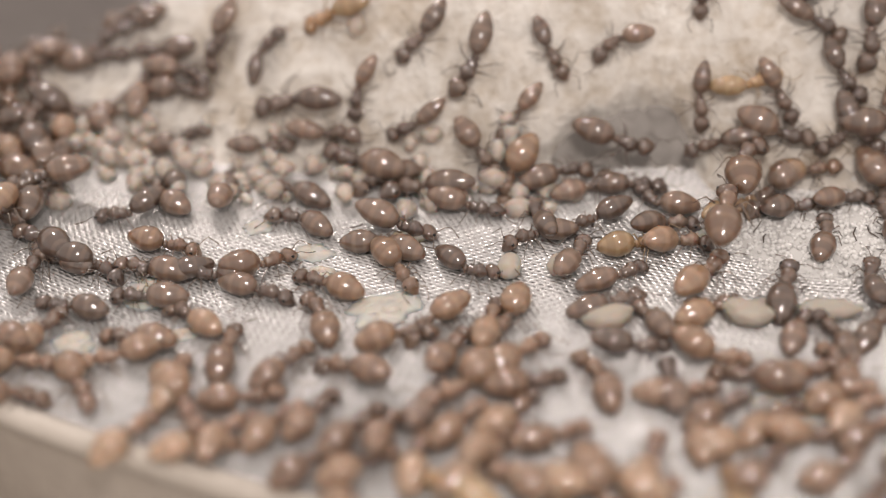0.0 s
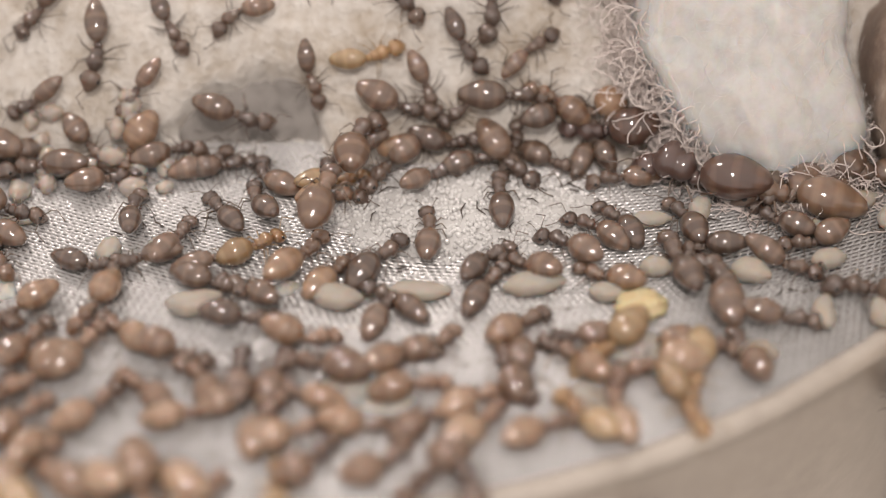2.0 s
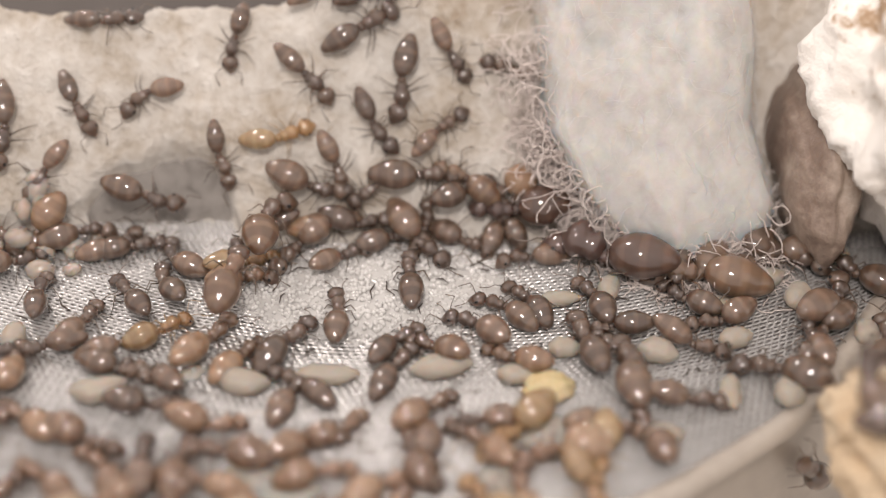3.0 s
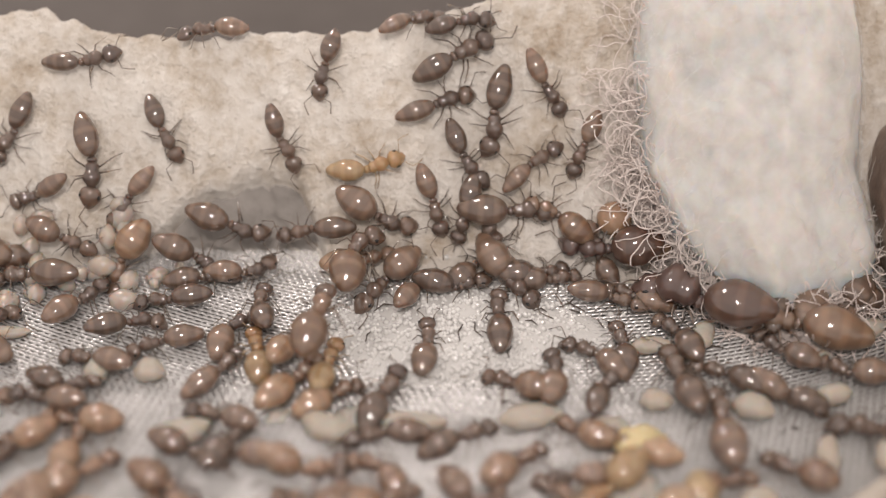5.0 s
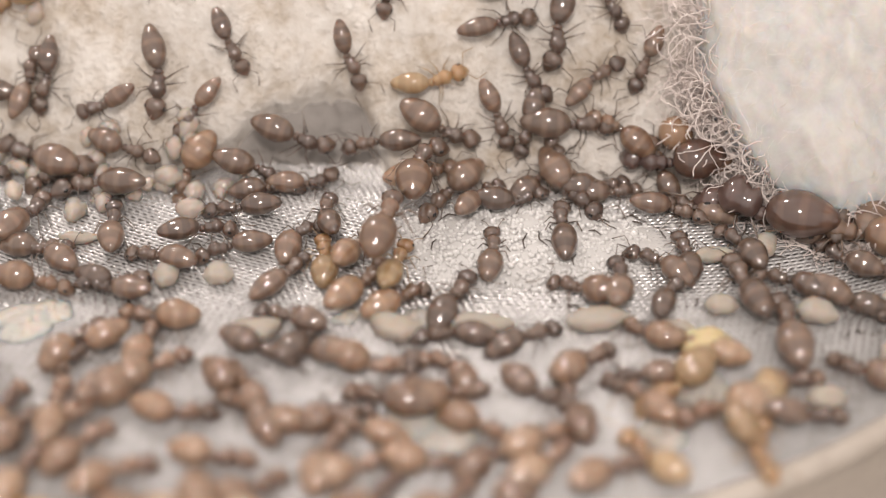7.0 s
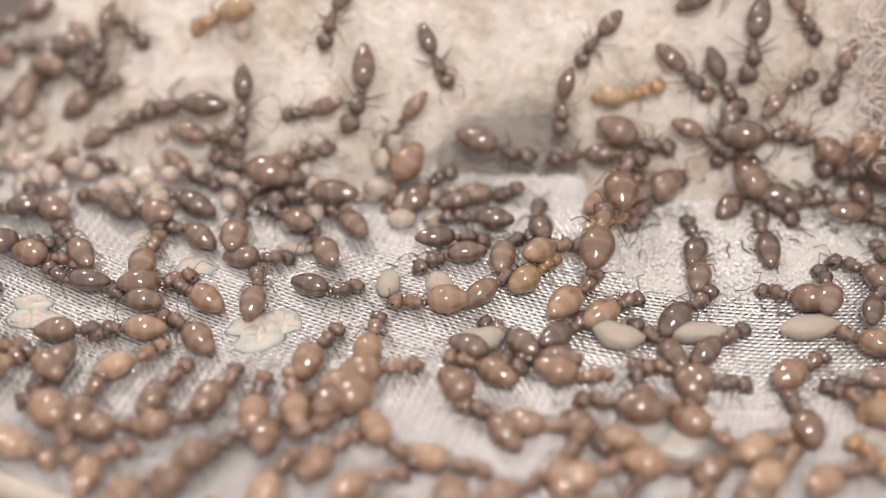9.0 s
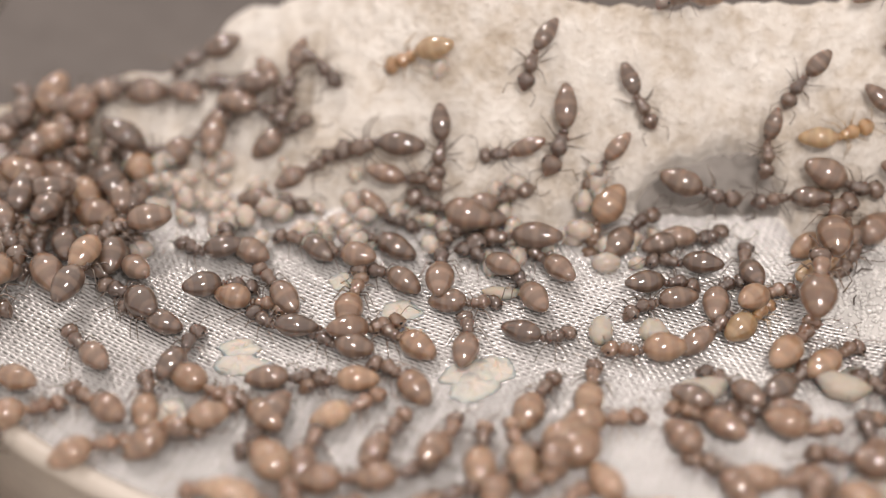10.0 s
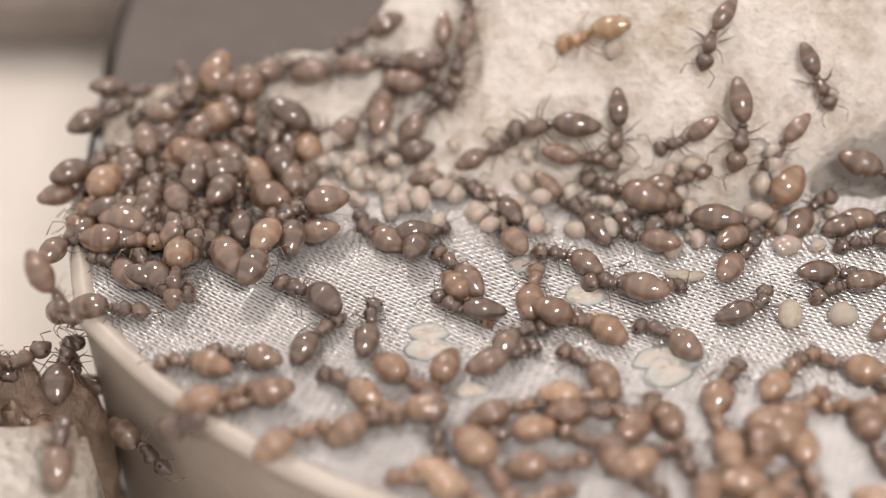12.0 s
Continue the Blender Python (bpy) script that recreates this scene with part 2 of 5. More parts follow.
def bank(x, y):
    rise = slope(x) * (y - foot(x))
    z = rise if rise > 0.6 else 0.6 * math.exp((rise - 0.6) / 0.4) - 0.12 * (0.6 - rise)
    top = crest(x)
    if z > top:
        z = top - min(5.4, 1.7 * (z - top) / slope(x))
    z += 0.26 * noise.noise((x * 0.35, y * 0.35, 2.0)) * min(1.0, max(0.0, rise)) + 0.20 * noise.noise((x * 1.3, y * 1.3, 5.0)) * min(1.0, max(0.0, rise))
    z += 0.08 * noise.noise((x * 4.5, y * 4.5, 9.0)) * min(1.0, max(0.0, rise))
    return z


def cloth(x, y):
    return 0.10 * noise.noise((x * 0.16, y * 0.22, 0.5)) + 0.04 * noise.noise((x * 0.6, y * 0.6, 4.5))


def ground(x, y):
    """What feet stand on."""
    return max(cloth(x, y), bank(x, y)) if y > -2.5 else cloth(x, y)


def rim_radius(a):
    """The dish is not quite round: flatter at its left end, wider at the right."""
    deg = math.degrees(a) % 360
    r = float(np.interp(deg, [0, 60, 140, 180, 200, 207, 212, 220, 232, 245, 270, 300, 312, 330, 360], [36, 33, 28.5, 28.5, 30.6, 32.3, 33.9, 35.9, 35.5, 35.0, 35.0, 36.6, 37.6, 37.0, 36]))
    return r + 0.1 * math.sin(11 * a + 1)


def inside(x, y, gap):
    dx, dy = x - CENTRE[0], y - CENTRE[1]
    return math.hypot(dx, dy) < rim_radius(math.atan2(dy, dx)) - gap


# ---- table ----
def make_table():
    n, span = 24, 0.6
    points = [((-0.5 + i / n) * 2 * span, (-0.5 + j / n) * 2 * span, -0.0145 + 0.0003 * noise.noise((i * 0.9, j * 0.9, 0))) for j in range(n + 1) for i in range(n + 1)]
    faces = [(j * (n + 1) + i, j * (n + 1) + i + 1, (j + 1) * (n + 1) + i + 1, (j + 1) * (n + 1) + i) for j in range(n) for i in range(n)]
    ob = sheet_mesh("ground", points, faces, M_TABLE)
    tagged(ob, "plain beige tabletop with faint stains under the dish", "tabletop", kind="structure")


# ---- dish ----
def make_dish():
    dish = tagged(new("dish"), "round smoky grey plastic dish with a pale worn rim", "dish")
    dish.location = (0, 0, -0.0145)
    n = 160
    rows = [(0.0, -14.45), (0.1, -10.0), (0.25, -5.0), (0.45, -1.2), (0.55, -0.35)]
    points, faces = [], []
    for out, z in rows:
        for k in range(n):
            a = 2 * math.pi * k / n
            r = rim_radius(a) + 0.75 - 0.5 * out + 0.15 * noise.noise((math.cos(a) * 4, math.sin(a) * 4, z * 0.2))
            points.append(((CENTRE[0] + r * math.cos(a)) * MM, (CENTRE[1] + r * math.sin(a)) * MM, (z + 14.5) * MM))
    for j in range(len(rows) - 1):
        for k in range(n):
            faces.append((j * n + k, j * n + (k + 1) % n, (j + 1) * n + (k + 1) % n, (j + 1) * n + k))
    sheet_mesh("wall", points, faces, M_PLASTIC, dish)
    # the rounded rim, left along the front
    bm = bmesh.new()
    sides, loops = 8, []
    for k in range(131):
        a = radians(208 + k * 132 / 130)
        r0 = rim_radius(a) + 0.22
        wob = 0.08 * noise.noise((math.cos(a) * 9, math.sin(a) * 9, 0))
        loops.append([bm.verts.new(((CENTRE[0] + (r0 + 0.46 * math.cos(b)) * math.cos(a)) * MM, (CENTRE[1] + (r0 + 0.46 * math.cos(b)) * math.sin(a)) * MM,
                                    (14.35 + wob + 0.40 * math.sin(b)) * MM)) for b in (2 * math.pi * s / sides for s in range(sides))])
    for a, b in zip(loops, loops[1:]):
        for s in range(sides):
            bm.faces.new((a[s], b[s], b[(s + 1) % sides], a[(s + 1) % sides]))
    bm.faces.new(loops[0])
    bm.faces.new(loops[-1][::-1])
    part("rim", bm, M_RIM, dish, "pale worn rim")
    # the base under the cloth
    points = [(CENTRE[0] * MM, CENTRE[1] * MM, 14.1 * MM)]
    rings = 12
    for j in range(1, rings + 1):
        for k in range(n):
            a = 2 * math.pi * k / n
            r = rim_radius(a) * j / rings
            points.append(((CENTRE[0] + r * math.cos(a)) * MM, (CENTRE[1] + r * math.sin(a)) * MM, 14.1 * MM))
    faces = [(0, 1 + k, 1 + (k + 1) % n) for k in range(n)]
    for j in range(rings - 1):
        for k in range(n):
            faces.append((1 + j * n + k, 1 + (j + 1) * n + k, 1 + (j + 1) * n + (k + 1) % n, 1 + j * n + (k + 1) % n))
    sheet_mesh("base", points, faces, M_BASE, dish)
    front = [f for f in faces if max(points[k][1] for k in f) < 0.0035]
    sheet_mesh("lining", [(x, y, z + 0.00006) for x, y, z in points], front, M_LINING, dish)


# ---- woven cloth: real threads, over and under ----
def make_cloth():
    pitch, turn = 0.162, radians(-22)
    ct, st = math.cos(turn), math.sin(turn)
    cx, cy = -9.0, -7.5
    for way in (0, 1):
        points, faces = [], []
        half_u, half_v = (42.0, 29.0)
        lines = int(2 * (half_v if way == 0 else half_u) / pitch)
        steps = int(2 * (half_u if way == 0 else half_v) / pitch * 2)
        prof = [(-0.48, -0.03), (0.0, 0.045), (0.48, -0.03)]
        for i in range(0, lines, 1 + way):
            v = -(half_v if way == 0 else half_u) + i * pitch
            wav = 0.03 * noise.noise((i * 0.37, way * 7.0, 0.0))
            last = False
            for s in range(steps):
                u = -(half_u if way == 0 else half_v) + s * pitch / 2
                over = ((0.018 if way else 0.019) * math.cos(math.pi * (s / 2 + i + way))) - (0.034 if way else 0.0)
                a, b = (u, v + wav) if way == 0 else (v + wav, u)
                x, y = cx + a * ct - b * st, cy + a * st + b * ct
                y += 0.0052 * min(0.0, x + 10.0) ** 2 + 0.0155 * max(0.0, x + 8.0) ** 2
                if y > foot(x) + 1.4 or not inside(x, y, -0.1):
                    last = False
                    continue
                z0 = cloth(x, y)
                first = len(points)
                for w, h in prof:
                    o = w * pitch * (0.68 if way else 0.77)
                    px, py = (x - o * st, y + o * ct) if way == 0 else (x + o * ct, y + o * st)
                    points.append((px * MM, py * MM, (z0 + over + h) * MM))
                if last:
                    for k in range(2):
                        faces.append((first - 3 + k, first - 2 + k, first + 1 + k, first + k) if way == 0 else (first - 3 + k, first + k, first + 1 + k, first - 2 + k))
                last = True
        ob = sheet_mesh("weft_threads" if way == 0 else "warp_threads", points, faces, M_THREAD)
        ob.parent = WOVEN
        tagged(ob, kind="stuff")


make_table()
make_dish()
WOVEN = tagged(new("woven_cloth"), "silvery white woven cloth lining the dish", "cloth")
make_cloth()


# ---- plaster bank ----
def make_bank():
    step = 0.13
    nx, ny = int(64 / step), int(13 / step)
    index, points, faces = {}, [], []
    for j in range(ny + 1):
        for i in range(nx + 1):
            x, y = -41.5 + i * step, -1.1 + j * step
            if not inside(x, y, 0.3):
                continue
            index[i, j] = len(points)
            deep = hollow(x, y)
            points.append((x * MM, (y + deep) * MM, (bank(x, y) - 0.12 * deep) * MM))
    for j in range(ny):
        for i in range(nx):
            ids = [index.get(k) for k in ((i, j), (i + 1, j), (i + 1, j + 1), (i, j + 1))]
            if None not in ids:
                faces.append(ids)
    ob = sheet_mesh("plaster_bank", points, faces, M_PLASTER)
    tagged(ob, "cream white plaster bank with a ragged hollow at its foot", "plaster", kind="structure")


make_bank()


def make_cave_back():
    """Rough plaster sheet inside the hollow, its grey standing in for shade."""
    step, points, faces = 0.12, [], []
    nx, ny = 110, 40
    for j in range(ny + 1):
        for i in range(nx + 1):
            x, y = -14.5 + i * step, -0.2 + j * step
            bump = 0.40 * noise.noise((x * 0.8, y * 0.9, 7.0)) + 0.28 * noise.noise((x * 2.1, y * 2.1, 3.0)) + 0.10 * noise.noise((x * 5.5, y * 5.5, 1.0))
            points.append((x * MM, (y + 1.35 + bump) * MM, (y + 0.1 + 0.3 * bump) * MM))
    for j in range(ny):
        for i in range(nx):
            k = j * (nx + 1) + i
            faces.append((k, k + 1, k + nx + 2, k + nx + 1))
    ob = sheet_mesh("plaster_core", points, faces, M_HOLLOW_SHADE)
    tagged(ob, "plaster sheet inside the hollow of the bank, its shade painted in grey", "plaster", kind="structure")


make_cave_back()


# ---- dark block behind the dish ----
def make_block():
    bm = bmesh.new()
    bmesh.ops.create_cube(bm, size=1.0)
    bmesh.ops.scale(bm, vec=(0.075, 0.046, 0.006), verts=bm.verts)
    bmesh.ops.bevel(bm, geom=bm.edges[:], offset=0.0015, segments=3, affect="EDGES")
    bmesh.ops.subdivide_edges(bm, edges=bm.edges[:], cuts=3, use_grid_fill=True)
    for v in bm.verts:
        v.co += 0.0004 * noise.noise_vector(v.co * 160)
    ob = part("dark_block", bm, M_BLOCK)
    ob.location = (-0.0763, 0.0495, -0.0115)
    tagged(ob, "low dark brown-grey block lying beside the dish", "block")


make_block()


# ---- lumps ----
def lump(name, mat, size, seed, rough=0.25, freq=1.0, cuts=5):
    bm = bmesh.new()
    bmesh.ops.create_icosphere(bm, subdivisions=cuts, radius=1.0)
    for v in bm.verts:
        d = v.co.normalized()
        k = 1 + rough * noise.noise(d * freq * 1.3 + Vector((seed, 0, 0))) + 0.4 * rough * noise.noise(d * freq * 4 + Vector((0, seed, 0))) + 0.2 * rough * noise.noise(d * freq * 11 + Vector((0, 0, seed)))
        v.co = Vector((d.x * size[0] * k, d.y * size[1] * k, d.z * size[2] * k)) * MM
    return part(name, bm, mat)


def make_cotton():
    wad = tagged(new("cotton_wad"), "white cotton wad with a frayed edge of curly fibres", "cotton")
    wad.location = (12.85 * MM, 4.2 * MM, 4.5 * MM)
    wide, tall, deep, drop_from = 4.3, 7.9, 3.4, 2.3
    body = lump("wad", M_COTTON, (wide, tall, deep), 3.0, 0.075, 1.2, 6)
    body.parent = wad
    for v in body.data.vertices:
        # a soft pad, squarer than an egg, its lower end pulled aside
        x, y, z = v.co.x / MM / wide, v.co.y / MM / tall, v.co.z / MM / deep
        k = (abs(x) ** 4 + abs(y) ** 4 + abs(z) ** 4) ** 0.25
        v.co *= 0.45 + 0.55 * (x * x + y * y + z * z) ** 0.5 / k
        v.co.x -= 0.36 * min(0.0, v.co.y + drop_from * MM)
        v.co.z += 0.28 * MM * noise.noise(v.co * 420) + 0.12 * MM * noise.noise(v.co * 1100)
    body.rotation_euler = (radians(45), 0, 0)
    rng = random.Random(5)
    bm = bmesh.new()
    up = Vector((0, -0.707, 0.707))
    side = Vector((0, 0.707, 0.707))
    for n in range(1500):
        # thickest along the lower edge, lying over it and hanging out past it
        a = radians(rng.uniform(196, 292)) if n % 5 in (0, 1, 2) else radians(rng.uniform(110, 200)) if n % 5 == 3 else radians(rng.uniform(110, 330))
        low = math.sin(a) < 0.1
        if not low and n % 3:
            continue
        over = 0.02 + rng.uniform(0.0, 0.62) ** 1.5 if n % 2 else 0.0
        past = 1.0 if over else 1.0 + abs(rng.gauss(0.0, 0.045 if low else 0.035))
        d = Vector((math.cos(a) * math.cos(over), math.sin(a) * math.cos(over), math.sin(over)))
        square = past * (0.45 + 0.55 / (d.x ** 4 + d.y ** 4 + d.z ** 4) ** 0.25)
        base = Vector((d.x * square * wide - 0.36 * min(0.0, d.y * square * tall + drop_from), 0, 0)) + side * (d.y * square * tall) + up * (d.z * square * deep)
        base += up * (rng.uniform(0.1, 0.5) if over else rng.uniform(-0.2, 1.2))
        while wad.location.z / MM + base.z < 0.3:
            base += up * 0.2
        heading = rng.uniform(0, 6.28)
        p, pts = base, []
        curl = rng.gauss(0, 0.28)
        for s in range(15):
            p.z = max(p.z, 0.12 - wad.location.z / MM)
            pts.append(tuple(p))
            heading += curl + rng.gauss(0, 0.32)
            p = p + (Vector((math.cos(heading), 0, 0)) + side * math.sin(heading)) * rng.uniform(0.12, 0.2) + up * rng.gauss(0.0, 0.07)
        w = rng.uniform(0.016, 0.027)
        tube(bm, pts, [w] * 15, 4)
    # loose white fibres matted over the whole wad
    fuzz = bmesh.new()
    for n in range(900):
        d = Vector((rng.gauss(0, 1), rng.gauss(0, 1), abs(rng.gauss(0, 1)))).normalized()
        square = 0.45 + 0.55 / (d.x ** 4 + d.y ** 4 + d.z ** 4) ** 0.25
        flat = Vector((d.x * square * wide - 0.36 * min(0.0, d.y * square * tall + drop_from), 0, 0)) + side * (d.y * square * tall) + up * (d.z * square * deep)
        out = (Vector((d.x / wide, 0, 0)) + side * (d.y / tall) + up * (d.z / deep)).normalized()
        if wad.location.z / MM + flat.z < 0.3:
            continue
        along = out.cross(Vector((rng.gauss(0, 1), rng.gauss(0, 1), rng.gauss(0, 1)))).normalized()
        p, pts = flat + out * rng.uniform(0.0, 0.22), []
        for s in range(8):
            pts.append(tuple(p))
            along = (along + 0.5 * out.cross(along) * rng.gauss(0, 1) - out * 0.05 + out * rng.gauss(0, 0.12)).normalized()
            p = p + along * rng.uniform(0.12, 0.26)
        tube(fuzz, pts, [rng.uniform(0.005, 0.008)] * 8, 3)
    part("fuzz", fuzz, M_FUZZ, wad, "matted white cotton fibres")
    part("fringe", bm, M_FIBRE, wad, "curly pinkish grey fibres")


make_cotton()


def make_white_lump():
    ob = lump("white_lump", M_STAINED, (4.6, 6.5, 6.5), 8.0, 0.3, 1.5, 6)
    ob.location = (23.6 * MM, -0.5 * MM, 7.5 * MM)
    tagged(ob, "crumbly white lump with brown stained edges", "plaster lump")
    ob = lump("brown_lump", M_BROWN, (1.5, 4.4, 3.5), 14.0, 0.16, 0.8, 5)
    ob.location = (19.2 * MM, 1.3 * MM, 2.3 * MM)
    tagged(ob, "damp brown stained lump wedged beside the cotton", "plaster lump")
    ob = lump("crumb", M_CRUMB, (2.3, 2.6, 2.0), 2.0, 0.35, 1.8, 5)
    ob.location = (19.4 * MM, -12.0 * MM, 1.2 * MM)
    tagged(ob, "beige crumbly piece of food on the rim", "crumb")
    # added brown lump, filling in for a mass of ants outside the wall
    ob = lump("clod", M_ANT_MASS, (3.1, 2.6, 6.6), 21.0, 0.22, 1.6, 5)
    ob.location = (-39.6 * MM, -6.8 * MM, -8.2 * MM)
    tagged(ob, "added brown lump standing in for massed ants between the dish and the slab", "clod")


make_white_lump()


# ---- ants ----
LEGS = {
    "front": [(0.50, 0.16, 0.34), (0.68, 0.42, 0.50), (0.90, 0.56, 0.24), (0.99, 0.64, 0.04), (1.08, 0.70, 0.02)],
    "middle": [(0.34, 0.17, 0.32), (0.30, 0.48, 0.52), (0.20, 0.70, 0.24), (0.14, 0.82, 0.04), (0.10, 0.90, 0.02)],
    "hind": [(0.18, 0.16, 0.32), (-0.02, 0.50, 0.56), (-0.26, 0.72, 0.26), (-0.36, 0.86, 0.04), (-0.44, 0.92, 0.02)],
}


def make_ant(kind, gaster_mat, body_mat, limb_mat, fat=1.0):
    """One worker, 2.9 mm long, facing +x, standing at z = 0."""
    ant = tagged(new("ant"), kind, "ant", "ants of the colony")
    # hind body, its plates stepping down towards the pointed tip
    prof, length = [], 1.70
    rows = 26
    for k in range(rows + 1):
        u = k / rows
        r = 0.49 * fat * (math.sin(math.pi * (0.02 + 0.94 * u) ** 0.84) ** 0.62 if 0 < u < 0.99 else 0.10)
        r *= 1 - 0.20 * max(0.0, u - 0.5)
        prof.append((-length * u, max(r, 0.03), 0.0 - 0.10 * u * u))
    gaster = part("gaster", ring_body(prof, 16, 0.92), gaster_mat, ant, "banded hind body")
    gaster.location = (-0.16 * MM, 0, 0.60 * MM)
    node_bm = ring_body([(0.06, 0.09, 0.38), (0.0, 0.16, 0.43), (-0.08, 0.19, 0.47), (-0.16, 0.13, 0.46), (-0.22, 0.09, 0.48)], 8)
    part("petiole", node_bm, body_mat, ant)
    part("mesosoma", ring_body([(-0.04, 0.096, 0.42), (0.02, 0.168, 0.44), (0.12, 0.246, 0.47), (0.24, 0.216, 0.44), (0.33, 0.240, 0.47), (0.46, 0.306, 0.50), (0.58, 0.300, 0.50),
                                (0.70, 0.228, 0.47), (0.79, 0.144, 0.44), (0.83, 0.108, 0.44)], 12), body_mat, ant)
    head = part("head", ring_body([(0.0, 0.097, 0.0), (0.04, 0.238, 0.0), (0.13, 0.335, 0.01), (0.27, 0.373, 0.0), (0.42, 0.351, -0.02), (0.54, 0.270, -0.05),
                                   (0.63, 0.205, -0.07), (0.71, 0.119, -0.09), (0.76, 0.054, -0.10)], 14, 0.76), body_mat, ant)
    head.location = (0.80 * MM, 0, 0.46 * MM)
    for s in (1, -1):
        bm = bmesh.new()
        bmesh.ops.create_uvsphere(bm, u_segments=8, v_segments=6, radius=0.075 * MM)
        for v in bm.verts:
            v.co = Vector((v.co.x * 1.2 + 0.33 * MM, v.co.y * 0.6 + s * 0.31 * MM, v.co.z + 0.10 * MM))
        part("eye", bm, M_EYE, head, "black eye")
        bm = bmesh.new()
        tube(bm, [(0.0, 0.0, 0.0), (0.20, s * 0.24, 0.14), (0.34, s * 0.44, 0.12), (0.55, s * 0.42, -0.02), (0.78, s * 0.36, -0.16)], [0.019, 0.017, 0.020, 0.021, 0.026], 6)
        feeler = part("antenna", bm, limb_mat, ant)
        feeler.location = (1.30 * MM, s * 0.12 * MM, 0.46 * MM)
        for name in ("front", "middle", "hind"):
            bm = bmesh.new()
            pts = [(x, s * y, z) for x, y, z in LEGS[name]]
            tube(bm, pts, [0.030, 0.028, 0.017, 0.012, 0.008], 6)
            part("leg", bm, limb_mat, ant)
    return ant


ANTS = {
    "dark": make_ant("dark brown worker ant with a shiny banded hind body", M_GASTER, M_BODY, M_LIMB),
    "rust": make_ant("rusty brown worker ant with a swollen shiny hind body", M_GASTER_RUST, M_BODY_RUST, M_LIMB_RUST, 1.12),
    "tan": make_ant("pale tan worker ant with a swollen translucent hind body", M_GASTER_TAN, M_BODY_TAN, M_LIMB_TAN, 1.12),
    "large": make_ant("large dark reddish ant sheltering under the cotton fringe", M_GASTER_LARGE, M_BODY_LARGE, M_LIMB, 1.15),
    "amber": make_ant("pale amber young worker ant with a translucent body", M_GASTER_AMBER, M_BODY_AMBER, M_LIMB_AMBER, 1.06),
}
USED = set()
RNG = random.Random(11)


def stand(x, y, heading, up=0.0):
    """A pose on the ground at x, y (mm), heading in degrees on the ground as seen from above, tilted with the ground."""
    e = 0.7
    n = Vector((ground(x - e, y) - ground(x + e, y), ground(x, y - e) - ground(x, y + e), 2 * e)).normalized()
    c, d = math.cos(radians(heading)), math.sin(radians(heading))
    f = Vector((c, d, -(n.x * c + n.y * d) / n.z)).normalized()
    s = n.cross(f)
    m = Matrix((f, s, n)).transposed().to_4x4()
    m.translation = Vector((x, y, ground(x, y) + up)) * MM
    return m


def ant(kind, size, *rows, lift=0.0):
    """An ant at rows of seconds, x, y (mm), heading; one row for an ant at rest. lift: it climbs on others."""
    if kind == "rust" and not lift and (rows[0][2] > 1.6 and rows[0][1] > -23 or rows[0][2] > -7.5 and (7 * rows[0][1] + 3 * rows[0][2]) % 1 < 0.6):
        kind = "dark"
    # the paler ones keep to the front
    if kind == "rust" and rows[0][2] < -9.0 and (5 * rows[0][1] + 3 * rows[0][2]) % 1 < (0.55 if rows[0][1] < -6 else 0.2):
        kind = "tan"
    if kind not in USED:
        one = ANTS[kind]
        USED.add(kind)
    else:
        one = copy_thing(ANTS[kind], Matrix())
    size *= 1.04
    one.scale = (size, size, size)
    for ob in one.children:
        name = ob.name.split(".")[0]
        if name == "gaster":
            ob.rotation_euler = (0, radians(RNG.uniform(-7, 20)), radians(RNG.gauss(0, 17)))
            # those on the bank have leaner hind bodies
            lean = 0.80 if kind != "large" and rows[0][2] > 1.6 and rows[0][1] > -23 else 1.03
            plump = lean * RNG.uniform(0.94, 1.14)
            ob.scale = (lean ** 0.5 * RNG.uniform(0.90, 1.06), plump, plump)
        elif name == "head":
            ob.rotation_euler = (0, radians(RNG.uniform(-4, 34)), radians(RNG.gauss(0, 20)))
        elif name == "antenna":
            ob.rotation_euler = (0, radians(RNG.uniform(-14, 14)), radians(RNG.gauss(0, 22)))
        elif name == "leg":
            ob.rotation_euler = (0, 0, radians(RNG.gauss(0, 11)))
    up = lift
    poses = [(r[0], stand(r[1], r[2], r[3], up)) for r in rows]
    one.matrix_basis = poses[0][1] @ Matrix.Diagonal((size, size, size, 1))
    SPOTS.extend((r[1], r[2]) for r in rows)
    if len(poses) > 1:
        MOVING.append((one, poses))
        if len(STEPPING) < 34 and max((b[1].translation - a[1].translation).length for a, b in zip(poses, poses[1:])) > 0.0009:
            STEPPING.append((one, poses))
    if len(FEELING) < 46 and kind == "dark" and RNG.random() < 0.6:
        FEELING.append(one)
    return one


def wall_ant(kind, size, angle, z, heading):
    """An ant on the dish's outer wall: angle round the dish, height (mm) and heading (90: upwards)."""
    one = ant(kind, size, (0, 0, 0, 0))
    n = Vector((math.cos(radians(angle)), math.sin(radians(angle)), 0))
    side = Vector((-n.y, n.x, 0))
    f = side * math.cos(radians(heading)) + Vector((0, 0, 1)) * math.sin(radians(heading))
    m = Matrix((f, n.cross(f), n)).transposed().to_4x4()
    r = rim_radius(radians(angle % 360)) + 0.72
    m.translation = Vector((CENTRE[0] + r * n.x, CENTRE[1] + r * n.y, z)) * MM
    one.matrix_basis = m @ Matrix.Diagonal((size, size, size, 1))


MOVING, SPOTS, FEELING, STEPPING = [], [], [], []


